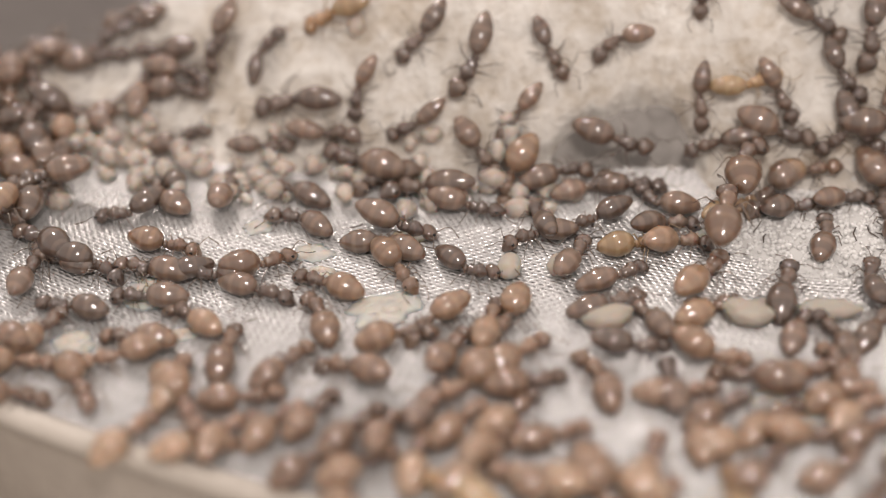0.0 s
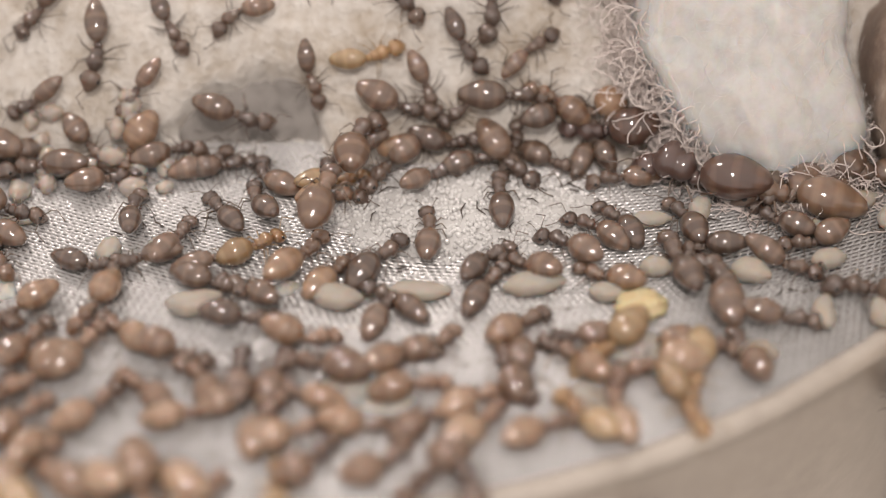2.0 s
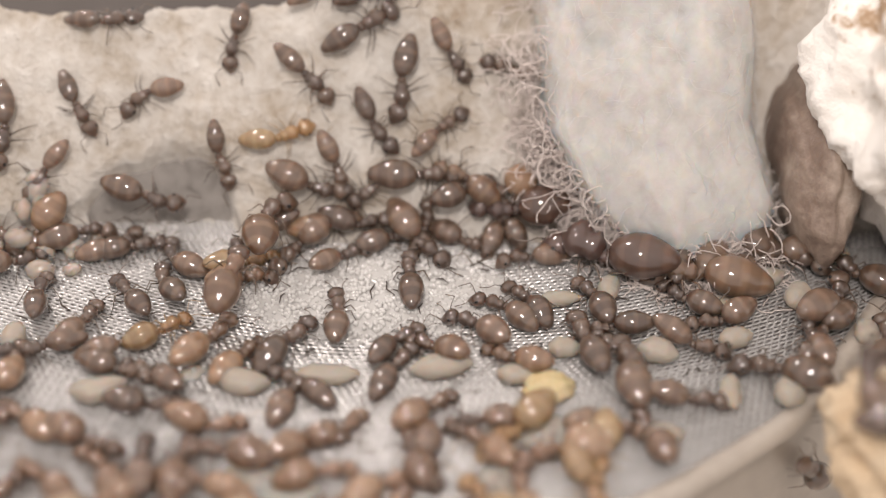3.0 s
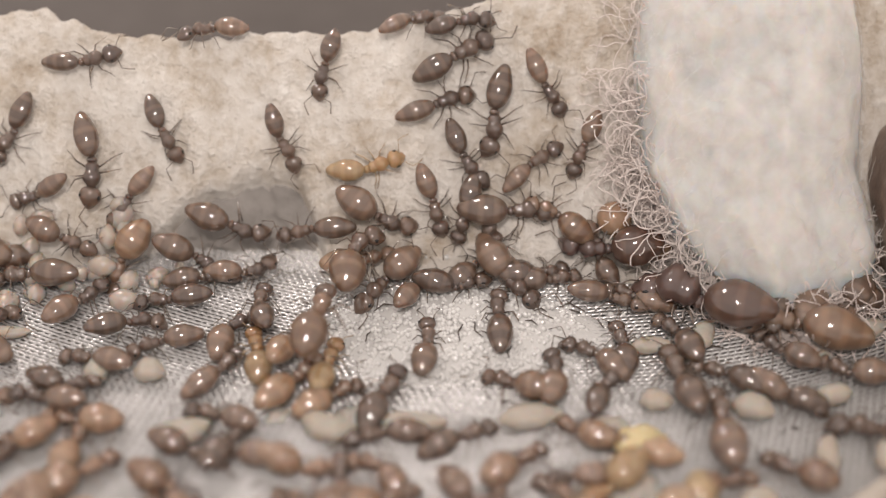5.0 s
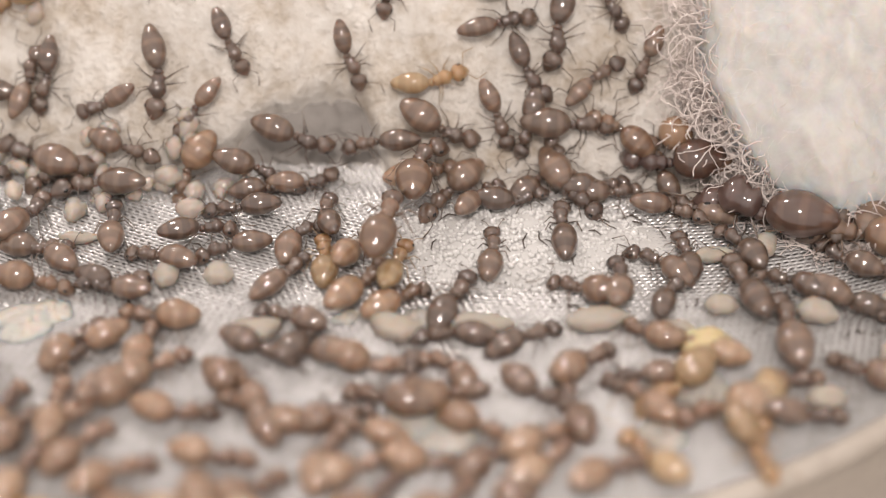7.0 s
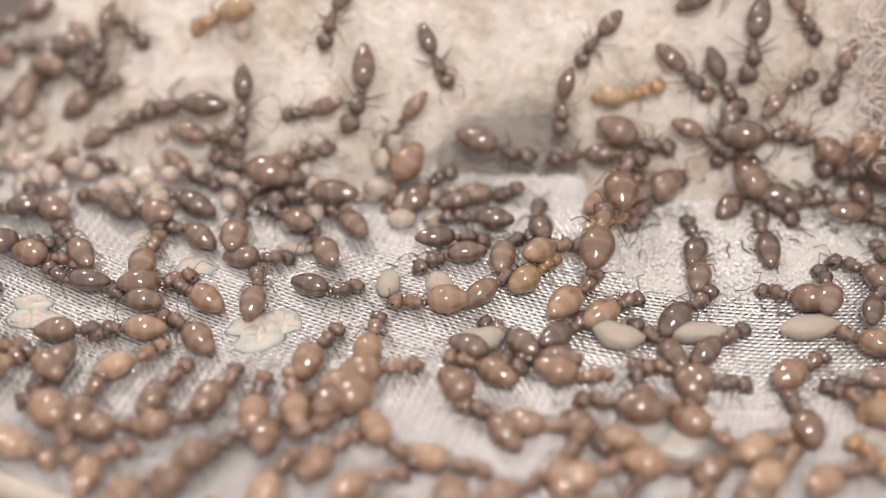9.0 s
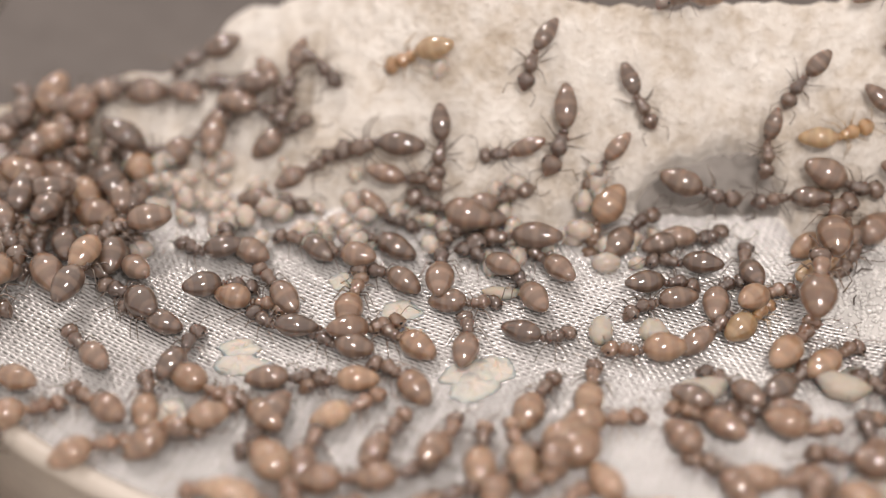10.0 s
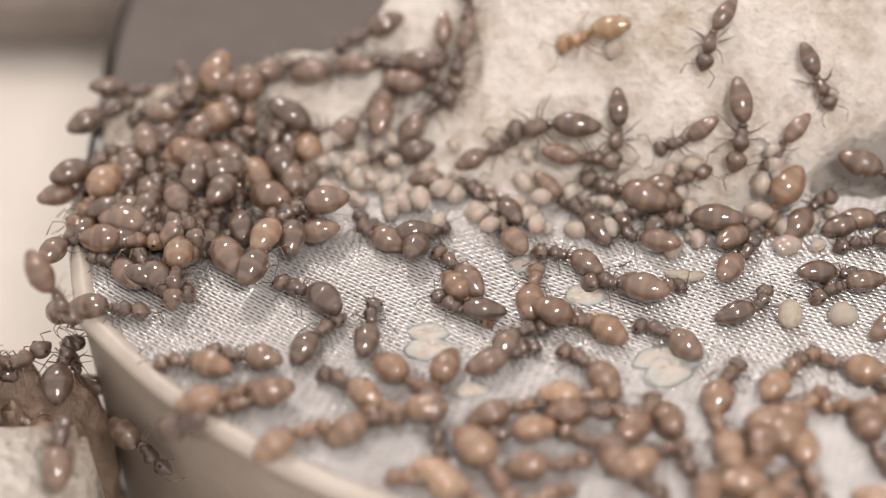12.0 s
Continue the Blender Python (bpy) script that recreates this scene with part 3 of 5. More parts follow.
def ants_in_group_1():
    ant("dark", 0.88, (0, -29.36, 7.00, 2), (3.1, -29.36, 7.00, 2), (5.8, -28.84, 1.72, 55), (8.6, -28.88, -1.91, 109), (10.3, -28.88, -1.91, 109), (11.2, -29.19, -1.52, 157), (12, -29.19, -1.52, 157))
    ant("dark", 0.88, (0, -30.26, 4.24, 14), (3.1, -30.26, 4.24, 14), (8.6, -30.56, 3.77, 78), (10.3, -30.56, 3.77, 78), (11.2, -29.89, 4.11, 83), (12, -29.89, 4.11, 83))
    ant("dark", 0.88, (0, -28.40, 4.12, 171), (3.1, -28.40, 4.12, 171), (8.6, -28.29, 6.58, 185), (10.3, -28.29, 6.58, 185), (11.2, -28.11, 6.84, 191), (12, -28.11, 6.84, 191))
    ant("dark", 0.89, (0, -24.29, 4.78, -26), (3.1, -24.29, 4.78, -26), (8.6, -23.14, 4.42, 12), (10.1, -23.14, 4.42, 12), (11.4, -24.28, 4.56, 26), (12, -24.28, 4.56, 26))
    ant("rust", 0.88, (0, -22.43, 6.33, -129), (3.1, -22.43, 6.33, -129), (8.6, -23.41, 6.00, -70), (10.3, -23.41, 6.00, -70), (11.2, -23.50, 6.55, -113), (12, -23.50, 6.55, -113))
    ant("dark", 0.88, (0, -20.78, 5.16, 33), (3.1, -20.78, 5.16, 33), (5.8, -21.37, 5.86, -11), (8.6, -21.74, 6.34, -54), (10.1, -21.74, 6.34, -54), (11.4, -22.46, 7.86, -101), (12, -22.46, 7.86, -101))
    ant("amber", 1.01, (0, -17.80, 5.74, -177))
    ant("dark", 1.20, (0, -19.49, 3.31, -173))
    ant("dark", 0.88, (0, -16.81, 3.13, -105), (3.1, -16.81, 3.13, -105), (4, -17.66, 1.97, -60), (5, -18.94, 0.58, -20), (12, -18.94, 0.58, -20))
    ant("dark", 0.95, (0, -14.23, 4.40, -155), (3.1, -14.23, 4.40, -155), (8.6, -16.80, 2.84, -106), (10.3, -16.80, 2.84, -106), (11.2, -16.74, 2.69, -107), (12, -16.74, 2.69, -107))
    ant("dark", 0.94, (0, -17.96, 2.03, -6), (3.1, -17.96, 2.03, -6), (4, -17.40, 2.66, 44), (5, -16.85, 3.38, 95), (6.6, -16.85, 3.38, 95), (7.6, -17.42, 2.66, 43), (8.6, -18.03, 2.05, -9), (10.3, -18.03, 2.05, -9), (11.2, -18.01, 2.09, -7), (12, -18.01, 2.09, -7))
    ant("rust", 0.88, (0, -20.64, 2.02, -10), (3.1, -20.64, 2.02, -10), (8.6, -22.06, 2.81, 13), (10.3, -22.06, 2.81, 13), (11.2, -21.73, 2.79, 11), (12, -21.73, 2.79, 11))
    ant("dark", 0.88, (0, -14.57, 1.90, -171), (3.1, -14.57, 1.90, -171), (5, -14.00, 2.18, -181), (6.6, -14.00, 2.18, -181), (8.6, -14.16, 2.35, -188), (10.3, -14.16, 2.35, -188), (11.2, -14.23, 2.23, -177), (12, -14.23, 2.23, -177))
    ant("dark", 0.88, (0, -24.19, 2.80, 17), (3.1, -24.19, 2.80, 17), (8.6, -23.42, 1.47, -7), (12, -23.42, 1.47, -7))
    ant("dark", 0.88, (0, -24.32, 0.33, 129), (3.1, -24.32, 0.33, 129), (8.6, -22.21, -0.79, 155), (10.1, -22.21, -0.79, 155), (11.4, -21.49, 0.40, 138), (12, -21.49, 0.40, 138))
    ant("rust", 0.88, (0, -21.96, -0.65, 73), (3.1, -21.96, -0.65, 73), (5.8, -21.35, -1.11, 110), (8.6, -20.78, -1.41, 147), (10.3, -20.78, -1.41, 147), (11.2, -21.25, -1.21, 106), (12, -21.25, -1.21, 106))
    ant("rust", 0.91, (0, -25.57, -2.18, -175), (3.1, -25.57, -2.18, -175), (8.6, -26.07, -1.42, -210), (10.3, -26.07, -1.42, -210), (11.2, -25.62, -1.49, -214), (12, -25.62, -1.49, -214))
    ant("rust", 0.88, (0, -24.47, -1.10, 119), (3.1, -24.47, -1.10, 119), (8.6, -24.84, -1.03, 129), (10, -24.84, -1.03, 129), (11.5, -26.41, -1.35, 128), (12, -26.41, -1.35, 128))
    ant("rust", 0.88, (0, -18.93, -2.35, 169))
    ant("dark", 0.99, (0, -14.97, -2.96, -22), (3.1, -14.97, -2.96, -22), (5.8, -15.91, -2.48, 33), (8.6, -16.84, -2.00, 89), (9.9, -16.84, -2.00, 89), (11.6, -17.09, -3.88, 155), (12, -17.09, -3.88, 155))
    ant("dark", 0.88, (0, -15.73, -3.93, 6))
    ant("dark", 0.88, (0, -27.12, 8.21, -7), (3.1, -27.12, 8.21, -7), (8.6, -25.45, 5.59, 47), (12, -25.45, 5.59, 47))
    ant("dark", 0.88, (0, -30.46, 7.66, -16), (3.1, -30.46, 7.66, -16), (5.8, -28.34, 6.97, -73), (8.6, -25.48, 5.54, -131), (10, -25.48, 5.54, -131), (11.5, -25.51, 2.96, -190), (12, -25.51, 2.96, -190))
    ant("dark", 0.88, (0, -31.70, 5.86, -10), (3.1, -31.70, 5.86, -10), (8.6, -34.13, 4.75, 8), (12, -34.13, 4.75, 8))
    ant("dark", 1.11, (0, -12.19, 3.42, -128), (0.8, -12.19, 3.42, -128), (1.6, -11.98, 3.03, -102), (3.1, -11.98, 3.03, -102), (5, -11.92, 2.84, -89), (6.6, -11.92, 2.84, -89), (8.6, -12.19, 2.70, -112), (10.3, -12.19, 2.70, -112), (11.2, -12.14, 2.27, -100), (12, -12.14, 2.27, -100))
    ant("dark", 0.88, (0, -9.26, 3.76, -51))
    ant("rust", 0.88, (0, -10.62, 1.98, -125))
    ant("dark", 0.88, (0, -12.06, 0.87, -39), (0.8, -12.06, 0.87, -39), (1.6, -12.36, 0.44, -42), (3.1, -12.36, 0.44, -42), (5, -12.94, 0.86, -20), (6.6, -12.94, 0.86, -20), (8.6, -14.49, 1.19, 11), (12, -14.49, 1.19, 11))
    ant("rust", 0.88, (0, -3.44, 2.33, -73), (0.8, -3.44, 2.33, -73), (1.6, -3.81, 2.26, -55), (3.1, -3.81, 2.26, -55), (5, -4.77, 3.49, -44), (6.6, -4.77, 3.49, -44), (8.6, -4.23, 2.52, -83), (12, -4.23, 2.52, -83))
    ant("dark", 0.92, (0, -0.27, 2.52, -55), (0.7, -0.27, 2.52, -55), (1.8, 0.71, 1.95, -63), (3.1, 0.71, 1.95, -63), (5, 1.04, 1.89, -71), (6.6, 1.04, 1.89, -71), (8.6, 1.58, 1.51, -29), (12, 1.58, 1.51, -29))
    ant("dark", 0.99, (0, 1.19, 4.58, -16), (0.5, 1.19, 4.58, -16), (2, -0.34, 4.31, -36), (3.1, -0.34, 4.31, -36), (5, 1.17, 4.53, 18), (6.6, 1.17, 4.53, 18), (8.6, 0.71, 3.29, -27), (12, 0.71, 3.29, -27))
    ant("dark", 0.94, (0, 2.22, 3.08, -50))
    ant("dark", 0.88, (0, 2.71, 1.39, -26), (0.5, 2.71, 1.39, -26), (2, 1.62, 0.27, 12), (3.1, 1.62, 0.27, 12), (5, 1.91, -1.13, 27), (6.6, 1.91, -1.13, 27), (7.6, 1.39, -1.97, 69), (8.6, 0.86, -2.80, 111), (12, 0.86, -2.80, 111))
    ant("dark", 0.97, (0, -6.57, 1.25, -20))
    ant("dark", 0.88, (0, -8.80, 0.36, 8), (0.8, -8.80, 0.36, 8), (1.6, -9.09, 0.32, 7), (3.1, -9.09, 0.32, 7), (5, -7.95, 0.32, -26), (6.6, -7.95, 0.32, -26), (8.6, -9.43, 0.19, 36), (12, -9.43, 0.19, 36))
    ant("dark", 0.88, (0, -7.76, -0.52, 32), (3.1, -7.76, -0.52, 32), (5, -6.08, -0.22, 11), (6.6, -6.08, -0.22, 11), (8.6, -6.85, -0.42, 11), (12, -6.85, -0.42, 11))
    ant("dark", 0.88, (0, -6.04, -0.25, 4), (0.7, -6.04, -0.25, 4), (1.8, -7.08, -0.57, 17), (3.1, -7.08, -0.57, 17), (5, -7.61, -0.64, 14), (6.6, -7.61, -0.64, 14), (8.6, -7.60, -0.60, 19), (12, -7.60, -0.60, 19))
    ant("dark", 0.88, (0, -2.74, 1.23, -168), (0.7, -2.74, 1.23, -168), (1.8, -2.36, 0.14, -154), (3.1, -2.36, 0.14, -154), (5, -3.71, 1.10, -166), (6.6, -3.71, 1.10, -166), (8.6, -3.56, 1.08, -168), (12, -3.56, 1.08, -168))
    ant("rust", 0.88, (0, 0.82, 0.34, 9), (0.8, 0.82, 0.34, 9), (1.6, 0.35, 0.29, 14), (3.1, 0.35, 0.29, 14), (5, -1.68, 0.28, 11), (6.6, -1.68, 0.28, 11), (8.6, -2.03, -0.11, 36), (12, -2.03, -0.11, 36))
    ant("amber", 0.88, (0, -2.37, -1.98, 36), (0.8, -2.37, -1.98, 36), (1.6, -2.74, -1.65, 18), (3.1, -2.74, -1.65, 18), (5, -2.79, -4.97, 77), (6.6, -2.79, -4.97, 77), (8.6, -2.26, -1.95, 36), (12, -2.26, -1.95, 36))
    ant("rust", 0.88, (0, 0.09, -1.76, 15), (2.5, 2.85, -0.25, 15), (3.1, 2.85, -0.25, 15), (5, 2.68, 0.16, 30), (6.6, 2.68, 0.16, 30), (8.6, 2.84, -0.34, 41), (12, 2.84, -0.34, 41))
    ant("dark", 0.88, (0, 2.06, -1.30, 15), (0.7, 2.06, -1.30, 15), (1.8, 0.91, -1.40, 30), (3.1, 0.91, -1.40, 30), (5, 0.47, -1.11, 49), (6.6, 0.47, -1.11, 49), (8.6, -0.40, 0.19, 16), (12, -0.40, 0.19, 16))
    ant("dark", 0.88, (0, 0.91, -3.44, 78), (0.7, 0.91, -3.44, 78), (1.8, 0.76, -4.43, 92), (3.1, 0.76, -4.43, 92), (5, 0.83, -3.92, 88), (6.6, 0.83, -3.92, 88), (8.6, 0.85, -4.14, 83), (12, 0.85, -4.14, 83))
    ant("dark", 0.88, (0, -12.40, -1.70, -19), (0.7, -12.40, -1.70, -19), (1.8, -11.47, -1.28, 15), (3.1, -11.47, -1.28, 15), (5.8, -12.60, -2.18, 63), (8.6, -13.74, -2.98, 110), (10.1, -13.74, -2.98, 110), (11.4, -12.42, -2.43, 49), (12, -12.42, -2.43, 49))
    ant("dark", 0.88, (0, -9.96, -3.49, -166), (0.2, -9.96, -3.49, -166), (2.3, -9.79, -5.89, -161), (3.1, -9.79, -5.89, -161), (5, -8.88, -3.94, -162), (12, -8.88, -3.94, -162))
    ant("rust", 0.88, (0, -9.83, -2.37, 100), (0.8, -9.83, -2.37, 100), (1.7, -10.34, -3.07, 86), (3.1, -10.34, -3.07, 86), (4, -10.18, -3.01, 49), (5, -10.03, -2.96, 13), (6.6, -10.03, -2.96, 13), (8.6, -8.31, -2.89, 5), (10.3, -8.31, -2.89, 5), (11.2, -8.86, -3.30, 1), (12, -8.86, -3.30, 1))
    ant("dark", 0.88, (0, -7.72, -2.59, -155), (0.7, -7.72, -2.59, -155), (1.2, -7.37, -2.94, -198), (1.8, -7.02, -3.29, -240), (3.1, -7.02, -3.29, -240), (5, -8.85, -1.85, -180), (6.6, -8.85, -1.85, -180), (8.6, -7.81, -1.85, -196), (10.3, -7.81, -1.85, -196), (11.2, -7.49, -1.73, -179), (12, -7.49, -1.73, -179))
    ant("dark", 0.88, (0, -5.24, -1.58, 128), (0.8, -5.24, -1.58, 128), (1.6, -5.53, -1.42, 107), (3.1, -5.53, -1.42, 107), (4, -5.97, -2.32, 71), (5, -6.42, -3.23, 36), (12, -6.42, -3.23, 36))
    ant("rust", 0.89, (0, -4.97, -2.89, 9), (0.8, -4.97, -2.89, 9), (1.2, -5.37, -2.85, 55), (1.7, -5.76, -2.81, 101), (3.1, -5.76, -2.81, 101), (5, -5.44, -2.16, 86), (6.6, -5.44, -2.16, 86), (8.6, -5.32, -1.86, 80), (12, -5.32, -1.86, 80))
    ant("amber", 0.88, (0, -6.17, -4.11, 23), (0.6, -6.17, -4.11, 23), (1.9, -5.60, -5.24, 42), (3.1, -5.60, -5.24, 42), (5, -5.28, -4.41, 107), (6.6, -5.28, -4.41, 107), (8.6, -5.30, -4.65, 54), (12, -5.30, -4.65, 54))
    ant("rust", 0.88, (0, -4.61, -3.92, 9), (0.3, -4.61, -3.92, 9), (2.2, -2.79, -2.52, 15), (3.1, -2.79, -2.52, 15), (5, -4.12, -3.87, 51), (6.6, -4.12, -3.87, 51), (8.6, -4.66, -3.42, 24), (12, -4.66, -3.42, 24))
    ant("dark", 0.88, (0, -28.61, -5.53, 82), (3.1, -28.61, -5.53, 82), (8.6, -29.73, -6.26, 134), (10, -29.73, -6.26, 134), (11.5, -30.72, -7.46, 167), (12, -30.72, -7.46, 167))
    ant("rust", 0.88, (0, -26.19, -5.11, -34), (3.1, -26.19, -5.11, -34), (8.6, -24.94, -3.12, 1), (10, -24.94, -3.12, 1), (11.5, -24.29, -1.54, 45), (12, -24.29, -1.54, 45))
    ant("dark", 0.88, (0, -24.32, -5.28, 167), (3.1, -24.32, -5.28, 167), (8.6, -23.14, -3.04, 126), (12, -23.14, -3.04, 126))
    ant("dark", 0.88, (0, -23.47, -5.63, 168), (3.1, -23.47, -5.63, 168), (8.6, -23.00, -5.09, 144), (12, -23.00, -5.09, 144))
    ant("rust", 0.88, (0, -21.79, -5.72, 165), (3.1, -21.79, -5.72, 165), (8.6, -20.73, -5.96, 142), (10.3, -20.73, -5.96, 142), (10.8, -20.79, -6.09, 86), (11.2, -20.86, -6.22, 30), (12, -20.86, -6.22, 30))
    ant("rust", 0.88, (0, -26.76, -7.39, 180), (3.1, -26.76, -7.39, 180), (5.8, -26.40, -6.81, 129), (8.6, -26.02, -6.32, 79), (10.3, -26.02, -6.32, 79), (11.2, -26.15, -5.85, 96), (12, -26.15, -5.85, 96))
    ant("rust", 0.88, (0, -27.35, -8.53, 60), (3.1, -27.35, -8.53, 60), (8.6, -27.05, -8.46, 95), (10.3, -27.05, -8.46, 95), (11.2, -26.90, -8.59, 140), (12, -26.90, -8.59, 140))
    ant("rust", 0.88, (0, -19.99, -5.07, 33), (3.1, -19.99, -5.07, 33), (8.6, -19.33, -5.24, 28), (10.3, -19.33, -5.24, 28), (11.2, -18.75, -5.62, -3), (12, -18.75, -5.62, -3))
    ant("rust", 0.88, (0, -19.95, -6.60, -14), (3.1, -19.95, -6.60, -14), (8.6, -21.99, -7.62, 9), (10.3, -21.99, -7.62, 9), (11.2, -21.17, -7.24, 33), (12, -21.17, -7.24, 33))


def ants_in_group_2():
    ant("rust", 0.88, (0, -17.69, -6.13, 153), (3.1, -17.69, -6.13, 153), (8.6, -18.35, -5.61, 144), (12, -18.35, -5.61, 144))
    ant("rust", 0.91, (0, -17.69, -7.86, 114), (3.1, -17.69, -7.86, 114), (8.6, -18.29, -7.45, 141), (10.3, -18.29, -7.45, 141), (11.2, -18.45, -7.69, 135), (12, -18.45, -7.69, 135))
    ant("rust", 0.88, (0, -22.35, -7.90, 133), (3.1, -22.35, -7.90, 133), (8.6, -20.55, -7.58, 170), (9.5, -20.55, -7.58, 170), (12, -21.35, -10.71, 181))
    ant("rust", 0.88, (0, -24.17, -6.87, 170), (3.1, -24.17, -6.87, 170), (8.6, -22.95, -9.87, 237), (10.2, -22.95, -9.87, 237), (11.3, -23.78, -10.46, 278), (12, -23.78, -10.46, 278))
    ant("rust", 0.88, (0, -24.19, -8.97, 170), (3.1, -24.19, -8.97, 170), (8.6, -23.47, -8.78, 140), (10.3, -23.47, -8.78, 140), (10.8, -23.65, -8.75, 195), (11.2, -23.82, -8.67, 249), (12, -23.82, -8.67, 249))
    ant("rust", 0.88, (0, -24.59, -9.94, -168), (3.1, -24.59, -9.94, -168), (8.6, -25.67, -9.66, -170), (10.3, -25.67, -9.66, -170), (11.2, -25.03, -9.70, -187), (12, -25.03, -9.70, -187))
    ant("rust", 0.88, (0, -20.77, -9.52, 78), (3.1, -20.77, -9.52, 78), (8.6, -21.18, -10.62, 71), (10.2, -21.18, -10.62, 71), (11.3, -21.07, -9.62, 14), (12, -21.07, -9.62, 14))
    ant("rust", 0.88, (0, -27.82, -10.21, -8), (3.1, -27.82, -10.21, -8), (8.6, -28.44, -10.65, 7), (10.3, -28.44, -10.65, 7), (11.2, -28.49, -10.75, 15), (12, -28.49, -10.75, 15))
    ant("rust", 0.88, (0, -25.59, -11.26, -57), (3.1, -25.59, -11.26, -57), (8.6, -24.97, -8.11, -30), (10.3, -24.97, -8.11, -30), (11.2, -24.70, -8.39, -35), (12, -24.70, -8.39, -35))
    ant("rust", 0.88, (0, -27.64, -11.73, -11), (3.1, -27.64, -11.73, -11), (8.6, -26.03, -10.09, 12), (12, -26.03, -10.09, 12))
    ant("rust", 0.88, (0, -22.25, -11.13, 84), (3.1, -22.25, -11.13, 84), (8.6, -19.74, -9.00, 36), (10.2, -19.74, -9.00, 36), (11.3, -18.66, -9.12, 10), (12, -18.66, -9.12, 10))
    ant("rust", 0.88, (0, -15.02, -5.29, -67), (3.1, -15.02, -5.29, -67), (5, -14.93, -5.88, -29), (6.6, -14.93, -5.88, -29), (7.6, -17.51, -4.70, 21), (8.6, -20.11, -3.51, 71), (10.3, -20.11, -3.51, 71), (11.2, -20.30, -3.93, 72), (12, -20.30, -3.93, 72))
    ant("rust", 0.88, (0, -14.82, -8.82, 8), (3.1, -14.82, -8.82, 8), (8.6, -13.35, -8.29, 53), (10.3, -13.35, -8.29, 53), (11.2, -13.73, -8.36, 53), (12, -13.73, -8.36, 53))
    ant("rust", 0.88, (0, -13.81, -8.15, -130), (3.1, -13.81, -8.15, -130), (5, -13.31, -8.67, -133), (6.6, -13.31, -8.67, -133), (8.6, -13.39, -10.60, -146), (12, -13.39, -10.60, -146))
    ant("rust", 0.88, (0, -18.64, -10.32, 55), (3.1, -18.64, -10.32, 55), (8.6, -18.51, -10.09, 64), (10.3, -18.51, -10.09, 64), (11.2, -18.41, -9.80, 9), (12, -18.41, -9.80, 9))
    ant("rust", 0.88, (0, -16.53, -10.51, 162), (3.1, -16.53, -10.51, 162), (5.8, -16.53, -10.27, 115), (8.6, -16.51, -10.17, 67), (10.3, -16.51, -10.17, 67), (11.2, -16.60, -9.86, 62), (12, -16.60, -9.86, 62))
    ant("rust", 0.88, (0, -19.86, -11.97, 11))
    ant("rust", 0.88, (0, -23.41, -13.61, 52), (3.1, -23.41, -13.61, 52), (5.8, -23.78, -13.12, 109), (8.6, -24.18, -12.56, 166), (12, -24.18, -12.56, 166))
    ant("rust", 0.88, (0, -21.15, -14.01, 17), (3.1, -21.15, -14.01, 17), (8.6, -22.95, -12.87, -24), (10.3, -22.95, -12.87, -24), (11.2, -23.04, -12.82, -40), (12, -23.04, -12.82, -40))
    ant("rust", 0.88, (0, -20.39, -13.31, 30))
    ant("rust", 0.88, (0, -18.74, -12.97, 49), (3.1, -18.74, -12.97, 49), (8.6, -18.76, -14.21, 32), (12, -18.76, -14.21, 32))
    ant("rust", 0.88, (0, -17.46, -12.61, 61), (3.1, -17.46, -12.61, 61), (8.6, -18.03, -11.72, 23), (10.2, -18.03, -11.72, 23), (11.3, -17.18, -12.39, -36), (12, -17.18, -12.39, -36))
    ant("rust", 0.88, (0, -16.09, -13.21, 45), (3.1, -16.09, -13.21, 45), (8.6, -16.57, -12.74, 27), (9.9, -16.57, -12.74, 27), (10.8, -16.07, -11.91, -26), (11.6, -15.57, -10.96, -79), (12, -15.57, -10.96, -79))
    ant("rust", 0.88, (0, -15.16, -13.21, 48), (3.1, -15.16, -13.21, 48), (8.6, -14.68, -11.82, 44), (10.3, -14.68, -11.82, 44), (11.2, -14.58, -12.28, 39), (12, -14.58, -12.28, 39))
    ant("rust", 0.88, (0, -14.05, -14.45, 78), (3.1, -14.05, -14.45, 78), (8.6, -14.40, -13.88, 62), (12, -14.40, -13.88, 62))
    ant("rust", 0.88, (0, -17.46, -14.71, 42), (3.1, -17.46, -14.71, 42), (8.6, -17.40, -13.65, 46), (9.6, -17.40, -13.65, 46), (10.8, -17.95, -12.30, 99), (11.9, -18.53, -11.03, 151), (12, -18.53, -11.03, 151))
    ant("rust", 0.88, (0, -15.75, -14.80, 35), (3.1, -15.75, -14.80, 35), (8.6, -15.34, -10.62, 86), (10.1, -15.34, -10.62, 86), (11.4, -16.30, -11.47, 33), (12, -16.30, -11.47, 33))
    ant("dark", 0.88, (0, -13.66, -12.18, 59), (3.1, -13.66, -12.18, 59), (4, -13.14, -9.26, 107), (5, -12.61, -6.48, 155), (6.6, -12.61, -6.48, 155), (8.6, -15.18, -1.66, 132), (10.2, -15.18, -1.66, 132), (11.3, -16.22, -1.44, 144), (12, -16.22, -1.44, 144))
    ant("dark", 0.88, (0, -12.48, -5.42, -18), (0.7, -12.48, -5.42, -18), (1.8, -11.44, -6.02, 6), (3.1, -11.44, -6.02, 6), (8.6, -13.01, -5.64, 8), (10.2, -13.01, -5.64, 8), (11.3, -12.16, -4.93, 50), (12, -12.16, -4.93, 50))
